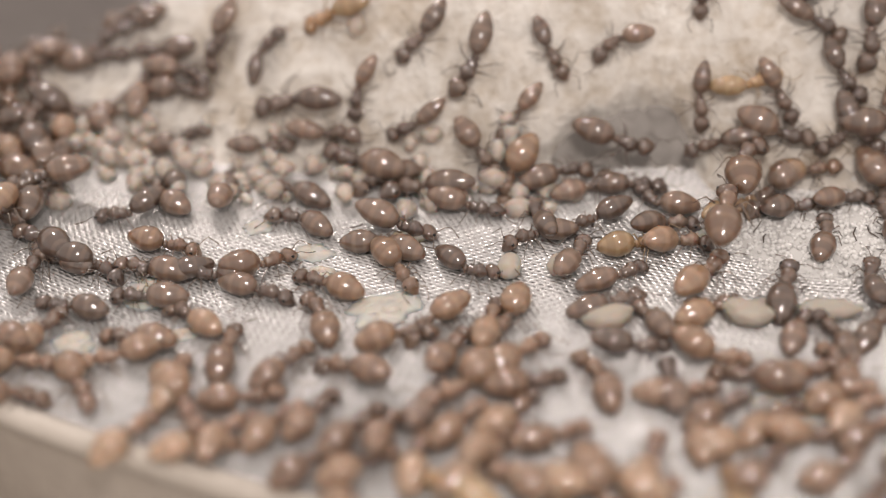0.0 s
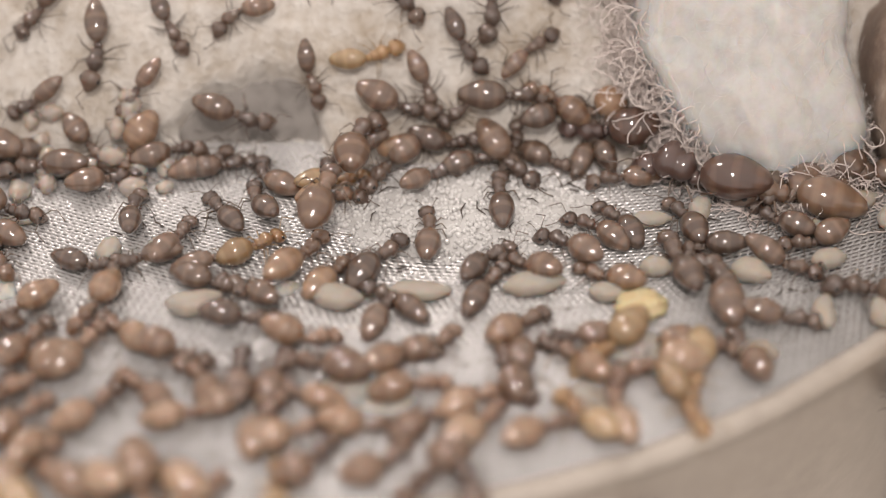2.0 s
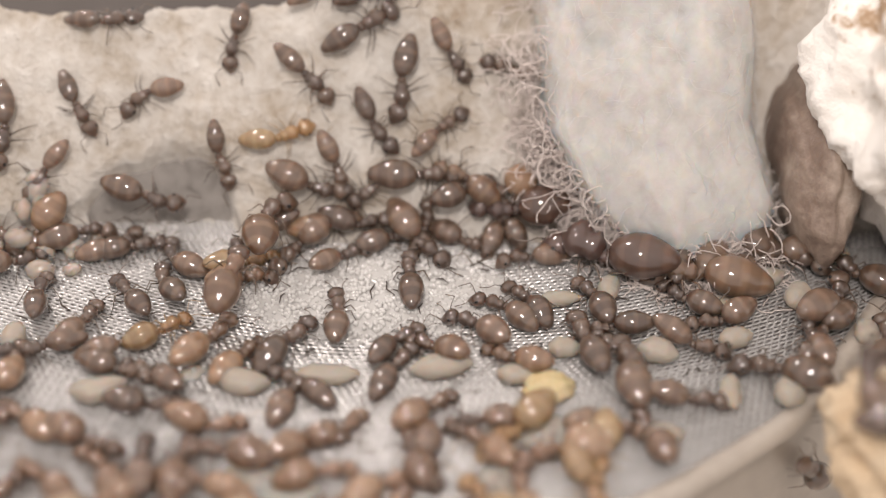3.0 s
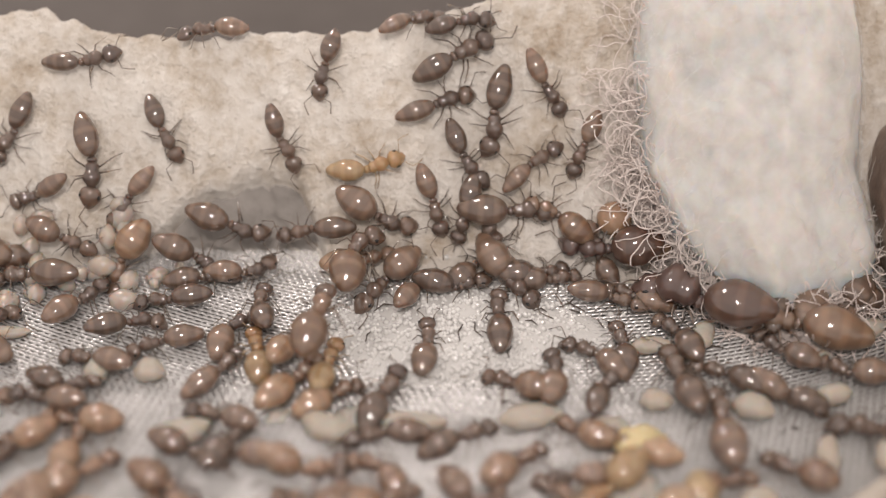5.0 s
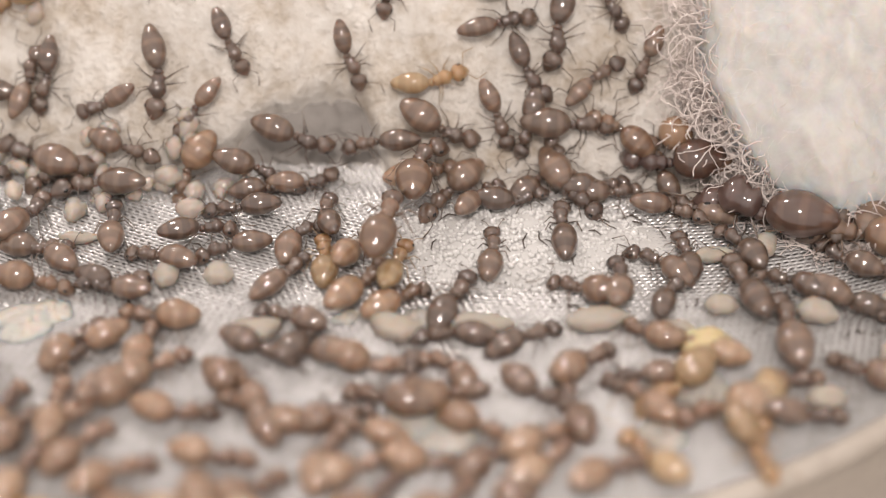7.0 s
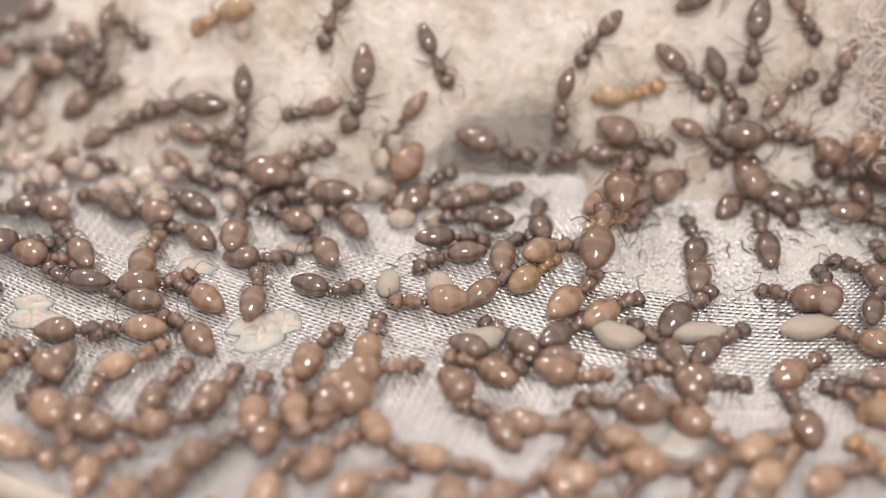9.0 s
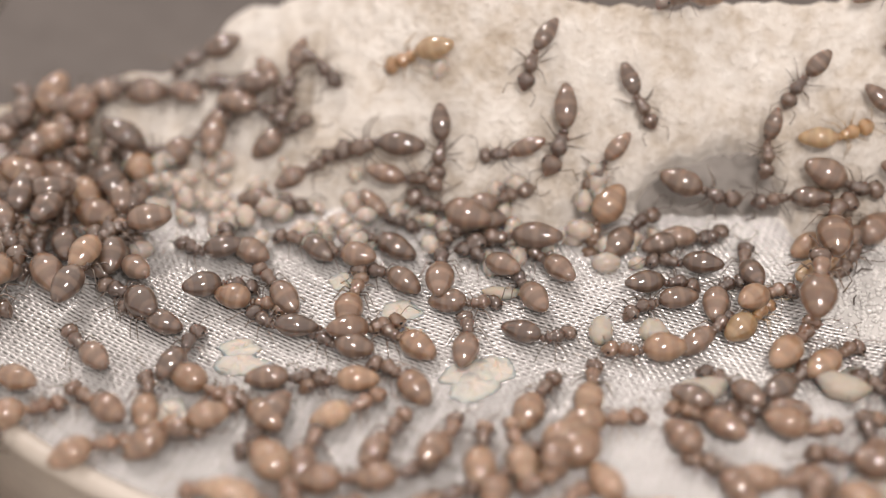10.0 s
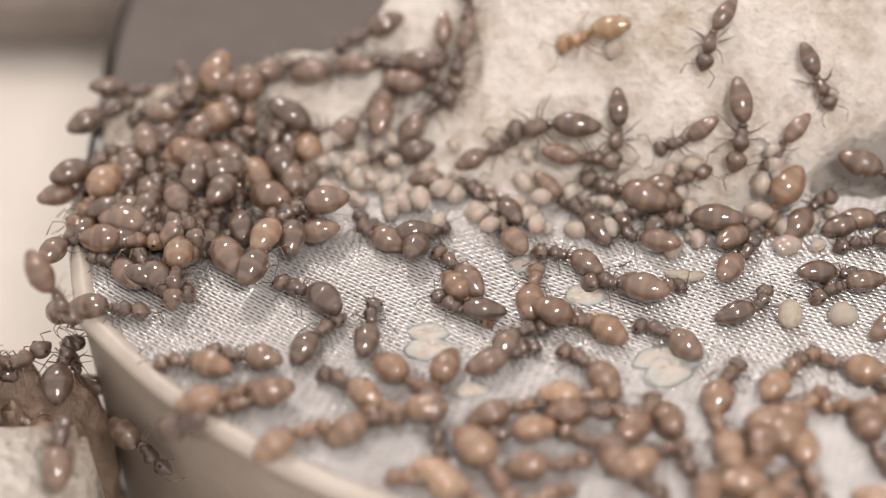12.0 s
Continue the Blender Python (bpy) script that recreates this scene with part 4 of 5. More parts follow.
    ant("rust", 0.88, (0, -11.62, -8.17, 82), (0.4, -11.62, -8.17, 82), (2.1, -9.92, -9.17, 145), (3.1, -9.92, -9.17, 145), (5, -11.13, -8.45, 82), (6.6, -11.13, -8.45, 82), (8.6, -11.42, -7.81, 85), (10.3, -11.42, -7.81, 85), (11.2, -11.47, -8.01, 57), (12, -11.47, -8.01, 57))
    ant("rust", 0.88, (0, -13.02, -9.65, 69), (3.1, -13.02, -9.65, 69), (5, -11.94, -10.22, 58), (6.6, -11.94, -10.22, 58), (8.6, -12.48, -10.37, 68), (12, -12.48, -10.37, 68))
    ant("rust", 0.88, (0, -10.65, -9.79, 41), (0.8, -10.65, -9.79, 41), (1.6, -11.19, -9.92, 60), (3.1, -11.19, -9.92, 60), (5, -10.70, -9.69, 35), (6.6, -10.70, -9.69, 35), (8.6, -10.94, -9.38, 10), (10.3, -10.94, -9.38, 10), (11.2, -11.18, -9.53, 41), (12, -11.18, -9.53, 41))
    ant("rust", 0.88, (0, -10.28, -11.23, 14), (0.1, -10.28, -11.23, 14), (2.4, -7.62, -10.27, -30), (3.1, -7.62, -10.27, -30), (8.6, -7.89, -10.91, -52), (10.2, -7.89, -10.91, -52), (11.3, -8.97, -11.04, -80), (12, -8.97, -11.04, -80))
    ant("rust", 0.88, (0, -7.97, -10.82, 123), (0.7, -7.97, -10.82, 123), (1.8, -6.94, -11.39, 134), (3.1, -6.94, -11.39, 134), (5, -7.31, -11.40, 145), (12, -7.31, -11.40, 145))
    ant("dark", 0.88, (0, -7.36, -7.36, 28), (0.8, -7.36, -7.36, 28), (1.6, -6.89, -7.13, -15), (3.1, -6.89, -7.13, -15), (5, -7.17, -8.86, -19), (12, -7.17, -8.86, -19))
    ant("dark", 0.88, (0, -6.17, -7.92, 124), (0.8, -6.17, -7.92, 124), (1.7, -5.81, -7.32, 149), (3.1, -5.81, -7.32, 149), (5, -6.38, -7.31, 163), (6.6, -6.38, -7.31, 163), (8.6, -6.60, -7.77, 139), (12, -6.60, -7.77, 139))
    ant("dark", 0.88, (0, -6.64, -9.52, 6), (0.6, -6.64, -9.52, 6), (1.9, -5.63, -8.81, 5), (3.1, -5.63, -8.81, 5), (5, -5.84, -8.38, 67), (6.6, -5.84, -8.38, 67), (8.6, -4.28, -7.58, 49), (12, -4.28, -7.58, 49))
    ant("rust", 0.99, (0, -3.85, -5.74, 51))
    ant("rust", 0.88, (0, -3.76, -7.57, 37), (0.6, -3.76, -7.57, 37), (1.9, -2.67, -6.55, 58), (3.1, -2.67, -6.55, 58), (5, -2.45, -6.34, 41), (12, -2.45, -6.34, 41))
    ant("rust", 0.88, (0, -3.95, -10.05, -4), (0.8, -3.95, -10.05, -4), (1.6, -3.47, -9.84, 11), (3.1, -3.47, -9.84, 11), (5, -3.26, -9.63, 8), (6.6, -3.26, -9.63, 8), (8.6, -4.05, -9.81, 15), (12, -4.05, -9.81, 15))
    ant("dark", 0.88, (0, -5.72, -11.23, 87), (3.1, -5.72, -11.23, 87), (4, -5.70, -10.10, 124), (5, -5.67, -8.97, 161), (12, -5.67, -8.97, 161))
    ant("rust", 0.88, (0, -5.32, -11.76, 22), (0.8, -5.32, -11.76, 22), (1.6, -5.40, -12.19, 45), (3.1, -5.40, -12.19, 45), (8.6, -5.28, -11.94, 12), (12, -5.28, -11.94, 12))
    ant("rust", 0.88, (0, -4.09, -12.36, 32), (0.7, -4.09, -12.36, 32), (1.8, -4.44, -11.22, 70), (3.1, -4.44, -11.22, 70), (5, -4.46, -11.64, 17), (6.6, -4.46, -11.64, 17), (8.6, -3.75, -12.50, -52), (12, -3.75, -12.50, -52))
    ant("dark", 0.99, (0, -1.15, -6.33, 62), (0.8, -1.15, -6.33, 62), (1.6, -1.10, -5.80, 39), (3.1, -1.10, -5.80, 39), (5, -0.77, -6.28, 55), (6.6, -0.77, -6.28, 55), (8.6, 0.16, -6.32, 34), (12, 0.16, -6.32, 34))
    ant("dark", 0.88, (0, -0.88, -8.30, 55), (3.1, -0.88, -8.30, 55), (5, -2.08, -10.03, 92), (12, -2.08, -10.03, 92))
    ant("dark", 0.88, (0, 0.31, -8.79, 116), (0.6, 0.31, -8.79, 116), (1.9, -0.58, -7.88, 149), (3.1, -0.58, -7.88, 149), (5, -0.76, -8.03, 194), (6.6, -0.76, -8.03, 194), (8.6, -1.18, -8.01, 133), (12, -1.18, -8.01, 133))
    ant("rust", 0.88, (0, 0.25, -10.21, 117), (0.8, 0.25, -10.21, 117), (1.7, 0.96, -10.13, 48), (3.1, 0.96, -10.13, 48), (4, 0.08, -9.79, 102), (5, -0.79, -9.46, 157), (12, -0.79, -9.46, 157))
    ant("dark", 0.88, (0, 1.83, -8.25, 46), (0.6, 1.83, -8.25, 46), (1.9, 2.77, -7.19, 51), (3.1, 2.77, -7.19, 51), (5, 2.01, -8.09, 19), (6.6, 2.01, -8.09, 19), (8.6, 1.15, -7.96, 32), (12, 1.15, -7.96, 32))
    ant("dark", 0.88, (0, 2.01, -5.91, 69), (0.8, 2.01, -5.91, 69), (1.7, 2.84, -5.94, 31), (3.1, 2.84, -5.94, 31), (5, 7.03, -5.99, 46), (12, 7.03, -5.99, 46))
    ant("rust", 0.88, (0, -1.02, -10.71, 17), (0.8, -1.02, -10.71, 17), (1.7, -0.16, -10.64, 10), (3.1, -0.16, -10.64, 10), (5, -0.65, -10.73, 12), (6.6, -0.65, -10.73, 12), (8.6, -1.33, -10.92, -6), (12, -1.33, -10.92, -6))
    ant("rust", 0.88, (0, 0.02, -11.68, 18), (0.8, 0.02, -11.68, 18), (1.6, 0.23, -11.92, 4), (3.1, 0.23, -11.92, 4), (8.6, 0.32, -12.20, -43), (12, 0.32, -12.20, -43))
    ant("rust", 0.88, (0, 0.27, -12.45, 34), (0.4, 0.27, -12.45, 34), (2.1, 2.29, -12.54, 21), (12, 2.29, -12.54, 21))
    ant("rust", 0.88, (0, -10.86, -12.62, 63), (0.8, -10.86, -12.62, 63), (1.6, -10.29, -12.58, 64), (3.1, -10.29, -12.58, 64), (5, -9.57, -11.56, 18), (6.6, -9.57, -11.56, 18), (8.6, -10.72, -12.79, -28), (10.2, -10.72, -12.79, -28), (11.3, -11.52, -12.14, -68), (12, -11.52, -12.14, -68))
    ant("rust", 0.88, (0, -12.59, -12.93, 54))
    ant("rust", 0.88, (0, -9.49, -13.62, 33), (0.4, -9.49, -13.62, 33), (1.2, -9.20, -12.68, 89), (2.1, -8.90, -11.75, 145), (3.1, -8.90, -11.75, 145), (5, -7.59, -10.51, 124), (6.6, -7.59, -10.51, 124), (8.6, -7.78, -9.16, 156), (10, -7.78, -9.16, 156), (11.5, -9.36, -9.45, 176), (12, -9.36, -9.45, 176))
    ant("rust", 0.88, (0, -11.67, -13.75, 37), (3.1, -11.67, -13.75, 37), (8.6, -11.25, -14.04, 18), (9.9, -11.25, -14.04, 18), (11.6, -12.78, -12.77, -18), (12, -12.78, -12.77, -18))
    ant("rust", 0.88, (0, -6.58, -14.58, 74), (0.5, -6.58, -14.58, 74), (2, -7.21, -12.94, 20), (3.1, -7.21, -12.94, 20), (8.6, -8.57, -13.51, -9), (12, -8.57, -13.51, -9))
    ant("rust", 0.88, (0, -3.69, -13.83, 26))
    ant("rust", 0.88, (0, -2.61, -12.79, 29), (0.6, -2.61, -12.79, 29), (1.2, -3.16, -12.51, 86), (1.9, -3.71, -12.23, 143), (12, -3.71, -12.23, 143))
    ant("rust", 0.88, (0, -1.34, -13.68, 11))


def ants_in_group_3():
    ant("rust", 0.88, (0, -0.76, -15.22, 60))
    ant("rust", 0.88, (0, -12.17, -14.93, 58), (3.1, -12.17, -14.93, 58), (8.6, -14.09, -10.53, 106), (12, -14.09, -10.53, 106))
    ant("rust", 0.88, (0, -3.03, -14.98, 60))
    ant("rust", 0.88, (0, -9.12, -15.48, 38), (3.1, -9.12, -15.48, 38), (8.6, -6.31, -14.49, 33), (12, -6.31, -14.49, 33))
    ant("rust", 0.88, (0, 0.67, -13.34, 28))
    ant("dark", 0.88, (0, -6.57, 4.06, -154), (3.1, -6.57, 4.06, -154), (5, -7.43, 6.20, -168), (12, -7.43, 6.20, -168))
    ant("dark", 0.94, (0, -8.08, 5.88, 4), (3.1, -8.08, 5.88, 4), (5, -12.22, 5.61, 7), (6.6, -12.22, 5.61, 7), (7.6, -12.73, 5.27, -52), (8.6, -13.26, 4.96, -112), (12, -13.26, 4.96, -112))
    ant("rust", 1.10, (0, 3.38, 4.14, -89))
    ant("amber", 0.93, (0, -1.43, 2.73, 14))
    ant("dark", 1.02, (0, -0.27, 1.39, -11), (3.1, -0.27, 1.39, -11), (5, -1.03, 1.42, -19), (6.6, -1.03, 1.42, -19), (8.6, -1.11, 1.40, -12), (12, -1.11, 1.40, -12))
    ant("rust", 0.88, (0, 2.21, 1.27, -154), (3.1, 2.21, 1.27, -154), (5, 2.26, 1.49, -109), (12, 2.26, 1.49, -109))
    ant("dark", 0.88, (0, 5.27, 4.89, -44))
    ant("rust", 0.88, (0, 4.78, 2.82, 24))
    ant("dark", 0.88, (0, 7.71, 4.52, 167), (3.1, 7.71, 4.52, 167), (4, 7.23, 3.92, 204), (5, 6.75, 3.32, 240), (12, 6.75, 3.32, 240))
    ant("dark", 0.88, (0, 5.79, 1.10, 12), (3.1, 5.79, 1.10, 12), (5, 5.03, -0.19, 3), (12, 5.03, -0.19, 3))
    ant("dark", 0.88, (0, 4.08, 0.20, 67), (3.1, 4.08, 0.20, 67), (5, 3.56, 0.55, 114), (12, 3.56, 0.55, 114))
    ant("dark", 0.88, (0, 5.59, -0.68, -21), (3.1, 5.59, -0.68, -21), (5, 5.47, -0.64, 14), (12, 5.47, -0.64, 14))
    ant("dark", 0.88, (0, 7.08, 0.36, 34), (3.1, 7.08, 0.36, 34), (5, 7.73, -1.63, -24), (12, 7.73, -1.63, -24))
    ant("dark", 0.88, (0, 8.01, -1.78, 173), (3.1, 8.01, -1.78, 173), (5, 8.46, -1.56, 146), (12, 8.46, -1.56, 146))
    ant("rust", 0.88, (0, 12.04, -2.13, 155))
    ant("rust", 0.88, (0, 17.11, -1.24, -105), (3.1, 17.11, -1.24, -105), (4, 16.87, -0.44, -141), (5, 16.63, 0.36, -176), (12, 16.63, 0.36, -176))
    ant("rust", 0.88, (0, 15.85, -2.45, 18), (3.1, 15.85, -2.45, 18), (5, 10.20, 0.57, 10), (12, 10.20, 0.57, 10))
    ant("dark", 0.95, (0, 3.44, -2.54, 95))
    ant("dark", 0.88, (0, -8.46, -4.68, 70), (3.1, -8.46, -4.68, 70), (4, -9.85, -4.68, 119), (5, -11.24, -4.67, 168), (6.6, -11.24, -4.67, 168), (8.6, -12.93, -1.62, 137), (10.2, -12.93, -1.62, 137), (10.8, -12.47, -1.37, 92), (11.3, -11.99, -1.03, 46), (12, -11.99, -1.03, 46))
    ant("dark", 0.88, (0, -6.93, -5.84, 33), (3.1, -6.93, -5.84, 33), (5, -6.53, -5.23, 58), (6.6, -6.53, -5.23, 58), (8.6, -6.84, -5.25, 51), (12, -6.84, -5.25, 51))
    ant("rust", 0.88, (0, -11.05, -8.05, -119), (3.1, -11.05, -8.05, -119), (4, -11.18, -7.75, -157), (5, -11.31, -7.46, -194), (6.6, -11.31, -7.46, -194), (8.6, -9.66, -6.25, -186), (10.1, -9.66, -6.25, -186), (11.4, -9.61, -7.61, -211), (12, -9.61, -7.61, -211))
    ant("rust", 0.88, (0, 2.40, -13.64, 55))
    ant("rust", 0.88, (0, 3.28, -11.31, 102))
    ant("dark", 0.88, (0, 7.79, -3.98, 138), (3.1, 7.79, -3.98, 138), (5, 7.97, -3.98, 108), (12, 7.97, -3.98, 108))
    ant("dark", 0.93, (0, 5.77, -5.37, 141), (3.1, 5.77, -5.37, 141), (5, 5.40, -5.45, 89), (12, 5.40, -5.45, 89))
    ant("dark", 0.88, (0, 10.26, -3.91, 121), (3.1, 10.26, -3.91, 121), (5, 9.96, -3.41, 129), (12, 9.96, -3.41, 129))
    ant("dark", 0.88, (0, 13.57, -4.26, 129))
    ant("dark", 0.88, (0, 14.66, -5.53, 176), (3.1, 14.66, -5.53, 176), (5, 15.76, -5.37, 142), (12, 15.76, -5.37, 142))
    ant("rust", 0.88, (0, 4.15, -6.40, 142), (3.1, 4.15, -6.40, 142), (5, 3.84, -5.86, 149), (12, 3.84, -5.86, 149))
    ant("rust", 0.88, (0, 6.90, -7.12, 146), (3.1, 6.90, -7.12, 146), (5, 5.90, -7.94, 139), (12, 5.90, -7.94, 139))
    ant("dark", 1.11, (0, 9.62, -6.30, 99), (3.1, 9.62, -6.30, 99), (5, 9.74, -5.58, 101), (12, 9.74, -5.58, 101))
    ant("dark", 0.88, (0, 10.72, -6.70, 125), (3.1, 10.72, -6.70, 125), (5, 13.29, -6.37, 166), (12, 13.29, -6.37, 166))
    ant("dark", 0.88, (0, 10.61, -5.57, -169), (3.1, 10.61, -5.57, -169), (5, 11.40, -5.30, -203), (12, 11.40, -5.30, -203))
    ant("dark", 1.13, (0, 10.94, -7.58, 84))
    ant("rust", 0.88, (0, 13.58, -6.61, -17))
    ant("dark", 0.91, (0, 17.93, -6.34, 96))
    ant("rust", 0.88, (0, 3.92, -9.21, 36))
    ant("dark", 0.88, (0, 5.56, -9.94, -178))
    ant("rust", 0.88, (0, 5.58, -10.89, 127))
    ant("dark", 0.88, (0, 13.05, -9.25, 3), (3.1, 13.05, -9.25, 3), (5, 11.09, -11.68, 14), (12, 11.09, -11.68, 14))
    ant("rust", 0.88, (0, 10.04, -10.41, -8), (3.1, 10.04, -10.41, -8), (5, 10.70, -10.16, 16), (12, 10.70, -10.16, 16))
    ant("rust", 0.88, (0, 11.32, -10.71, 109), (3.1, 11.32, -10.71, 109), (5, 13.15, -9.58, 151), (12, 13.15, -9.58, 151))
    ant("amber", 0.91, (0, 9.02, -13.05, -71))
    ant("rust", 0.88, (0, 6.68, -13.08, 84), (3.1, 6.68, -13.08, 84), (5, 7.90, -8.81, 142), (12, 7.90, -8.81, 142))
    ant("rust", 0.88, (0, 4.38, -13.88, 21))
    ant("dark", 0.88, (0, 3.70, -11.67, -66), (3.1, 3.70, -11.67, -66), (5, 2.36, -10.85, -17), (6.6, 2.36, -10.85, -17), (8.6, 0.76, -10.04, 13), (12, 0.76, -10.04, 13))
    ant("dark", 0.88, (0, -3.13, 5.49, -111), (6.6, -3.13, 5.49, -111), (8.6, -2.85, 4.21, -140), (12, -2.85, 4.21, -140))
    ant("dark", 1.15, (0, 1.87, 5.68, 22))
    ant("rust", 0.88, (0, 5.66, 1.41, 160))
    ant("dark", 0.88, (0, 7.33, 0.44, 114))
    ant("dark", 0.88, (0, 0.34, 6.50, 10))
    ant("dark", 0.88, (0, 2.06, 6.57, 10))
    ant("rust", 0.88, (0, -15.54, -3.94, 170), (6.6, -15.54, -3.94, 170), (7.6, -15.66, -4.67, 134), (8.6, -15.79, -5.46, 98), (10.3, -15.79, -5.46, 98), (11.2, -15.58, -6.18, 152), (12, -15.58, -6.18, 152))
    ant("dark", 0.88, (0, 6.85, -4.40, 151))
    ant("rust", 0.88, (0, 15.03, -3.17, 159))


def ants_in_group_4():
    ant("dark", 0.88, (0, -31.61, 6.22, -180))
    ant("dark", 0.90, (0, -19.45, -0.64, 162), (10.1, -19.45, -0.64, 162), (11.4, -18.22, -0.18, 130), (12, -18.22, -0.18, 130))
    ant("dark", 0.88, (0, -30.74, -1.83, 137), (10.1, -30.74, -1.83, 137), (10.8, -31.35, -1.69, 82), (11.4, -31.97, -1.54, 26), (12, -31.97, -1.54, 26))
    ant("dark", 1.00, (0, -28.52, -3.66, 157), (10.3, -28.52, -3.66, 157), (11.2, -28.61, -4.34, 160), (12, -28.61, -4.34, 160))
    ant("rust", 0.88, (0, -23.74, -4.00, -7), (10.1, -23.74, -4.00, -7), (11.4, -22.64, -4.72, -46), (12, -22.64, -4.72, -46))
    ant("rust", 0.88, (0, -27.75, -4.75, 148), (10, -27.75, -4.75, 148), (10.8, -27.92, -5.55, 100), (11.5, -28.08, -6.35, 51), (12, -28.08, -6.35, 51))
    ant("rust", 0.88, (0, -28.93, -8.77, 143), (10.1, -28.93, -8.77, 143), (11.4, -30.27, -9.42, 196), (12, -30.27, -9.42, 196))
    ant("dark", 0.88, (0, -32.38, 4.36, 142))
    ant("dark", 0.88, (0, -34.06, 5.96, 115))
    ant("dark", 0.88, (0, -35.36, 4.93, -162))
    ant("dark", 0.88, (0, -36.57, 5.61, 21))
    ant("dark", 0.88, (0, -37.39, 4.77, 26))
    ant("dark", 0.88, (0, -37.88, 0.84, 25))
    ant("dark", 0.88, (0, -36.56, 1.53, -51))
    ant("dark", 0.88, (0, -36.88, -0.67, 48))
    ant("dark", 0.88, (0, -34.67, 2.90, -19))
    ant("dark", 0.88, (0, -34.31, -0.67, 23))
    ant("dark", 0.88, (0, -35.13, -1.40, -23))
    ant("dark", 0.88, (0, -34.98, -1.99, 9))
    ant("dark", 0.88, (0, -32.76, -0.03, 23))
    ant("dark", 0.88, (0, -31.63, 1.42, -9))
    ant("dark", 0.88, (0, -37.86, -1.88, 27))
    ant("dark", 0.88, (0, -35.98, -2.94, 149))
    ant("dark", 0.88, (0, -35.63, -5.16, -10))
    ant("dark", 0.88, (0, -33.94, -3.98, -15))
    ant("dark", 0.88, (0, -32.52, -2.43, 20))
    ant("rust", 0.88, (0, -32.54, -7.66, 173))
    ant("rust", 0.88, (0, -31.03, -9.15, 18))
    ant("rust", 0.88, (0, -16.56, -15.90, 85))
    ant("rust", 0.88, (0, -6.37, -16.36, 76))
    ant("amber", 0.88, (0, -4.21, -16.05, 86))
    ant("dark", 0.99, (0, 1.83, -15.97, 115))


def ants_on_the_wall():
    wall_ant("dark", 1.0, -139.8, 2.02, -56)
    wall_ant("dark", 1.0, -142.1, -0.91, 39)
    wall_ant("dark", 1.0, -140.3, -2.68, 112)
    wall_ant("rust", 1.0, -133.8, -3.3, -22)
    wall_ant("rust", 1.0, -129.4, 0.46, 48)
    wall_ant("dark", 1.0, -45.2, -0.04, 109)
    wall_ant("dark", 1.0, -46.6, -2.78, 114)
    wall_ant("dark", 1.0, -33.6, -10.51, -86)
    wall_ant("dark", 1.0, -63.3, -3.20, 109)


ants_on_the_wall()
ants_in_group_1()
ants_in_group_2()
ants_in_group_3()
ants_in_group_4()


# ---- brood, food and litter (mm) ----
SMALL = random.Random(23)


def cocoon(x, y, length, width, turn):
    """A smooth milky pupa lying on the cloth, with a faint waist and a duller tail."""
    length, width = 0.86 * length, 0.86 * width
    prof = []
    for k in range(19):
        u = k / 18
        r = 0.5 * width * max(0.04, math.sin(math.pi * (0.02 + 0.96 * u)) ** 0.6) * (1 - 0.24 * u) * (1 - 0.05 * math.cos(4 * math.pi * u)) * (1 - 0.025 * math.cos(16 * math.pi * u))
        prof.append(((u - 0.5) * length, r, 0.0))
    bm = ring_body(prof, 16, 0.8)
    bow, seed = SMALL.uniform(-0.25, 0.25), SMALL.uniform(0, 40)
    for v in bm.verts:
        v.co.y += bow * v.co.x * v.co.x / (0.5 * length * MM)
        v.co *= 1 + 0.10 * noise.noise(v.co * 900 + Vector((seed, 0, 0)))
    ob = part("pupa", bm, M_BROOD)
    ob.matrix_world = stand(x, y, turn, 0.36 * width)
    tagged(ob, "smooth milky white ant pupa lying on the cloth", "pupa", "brood of the colony")


def larva(x, y, lift=0.0):
    """A plump, bent, glassy grub."""
    size = SMALL.uniform(0.65, 1.25)
    bm = bmesh.new()
    pts, radii = [], []
    for k in range(9):
        u = k / 8
        a = 2.4 * (u - 0.5)
        pts.append((0.38 * math.sin(a) * size, 0.24 * (1 - math.cos(a)) * size, 0.0))
        radii.append(size * (0.05 + 0.30 * math.sin(math.pi * min(1.0, 0.08 + 0.86 * u)) ** 0.7) * (1 - 0.03 * (k % 2)))
    tube(bm, pts, radii, 10)
    bmesh.ops.recalc_face_normals(bm, faces=bm.faces)
    ob = part("larva", bm, M_BROOD_CLEAR)
    ob.matrix_world = stand(x, y, SMALL.uniform(0, 360), 0.26 * size + lift)
    tagged(ob, "plump glassy pale ant larva", "larva", "brood of the colony")


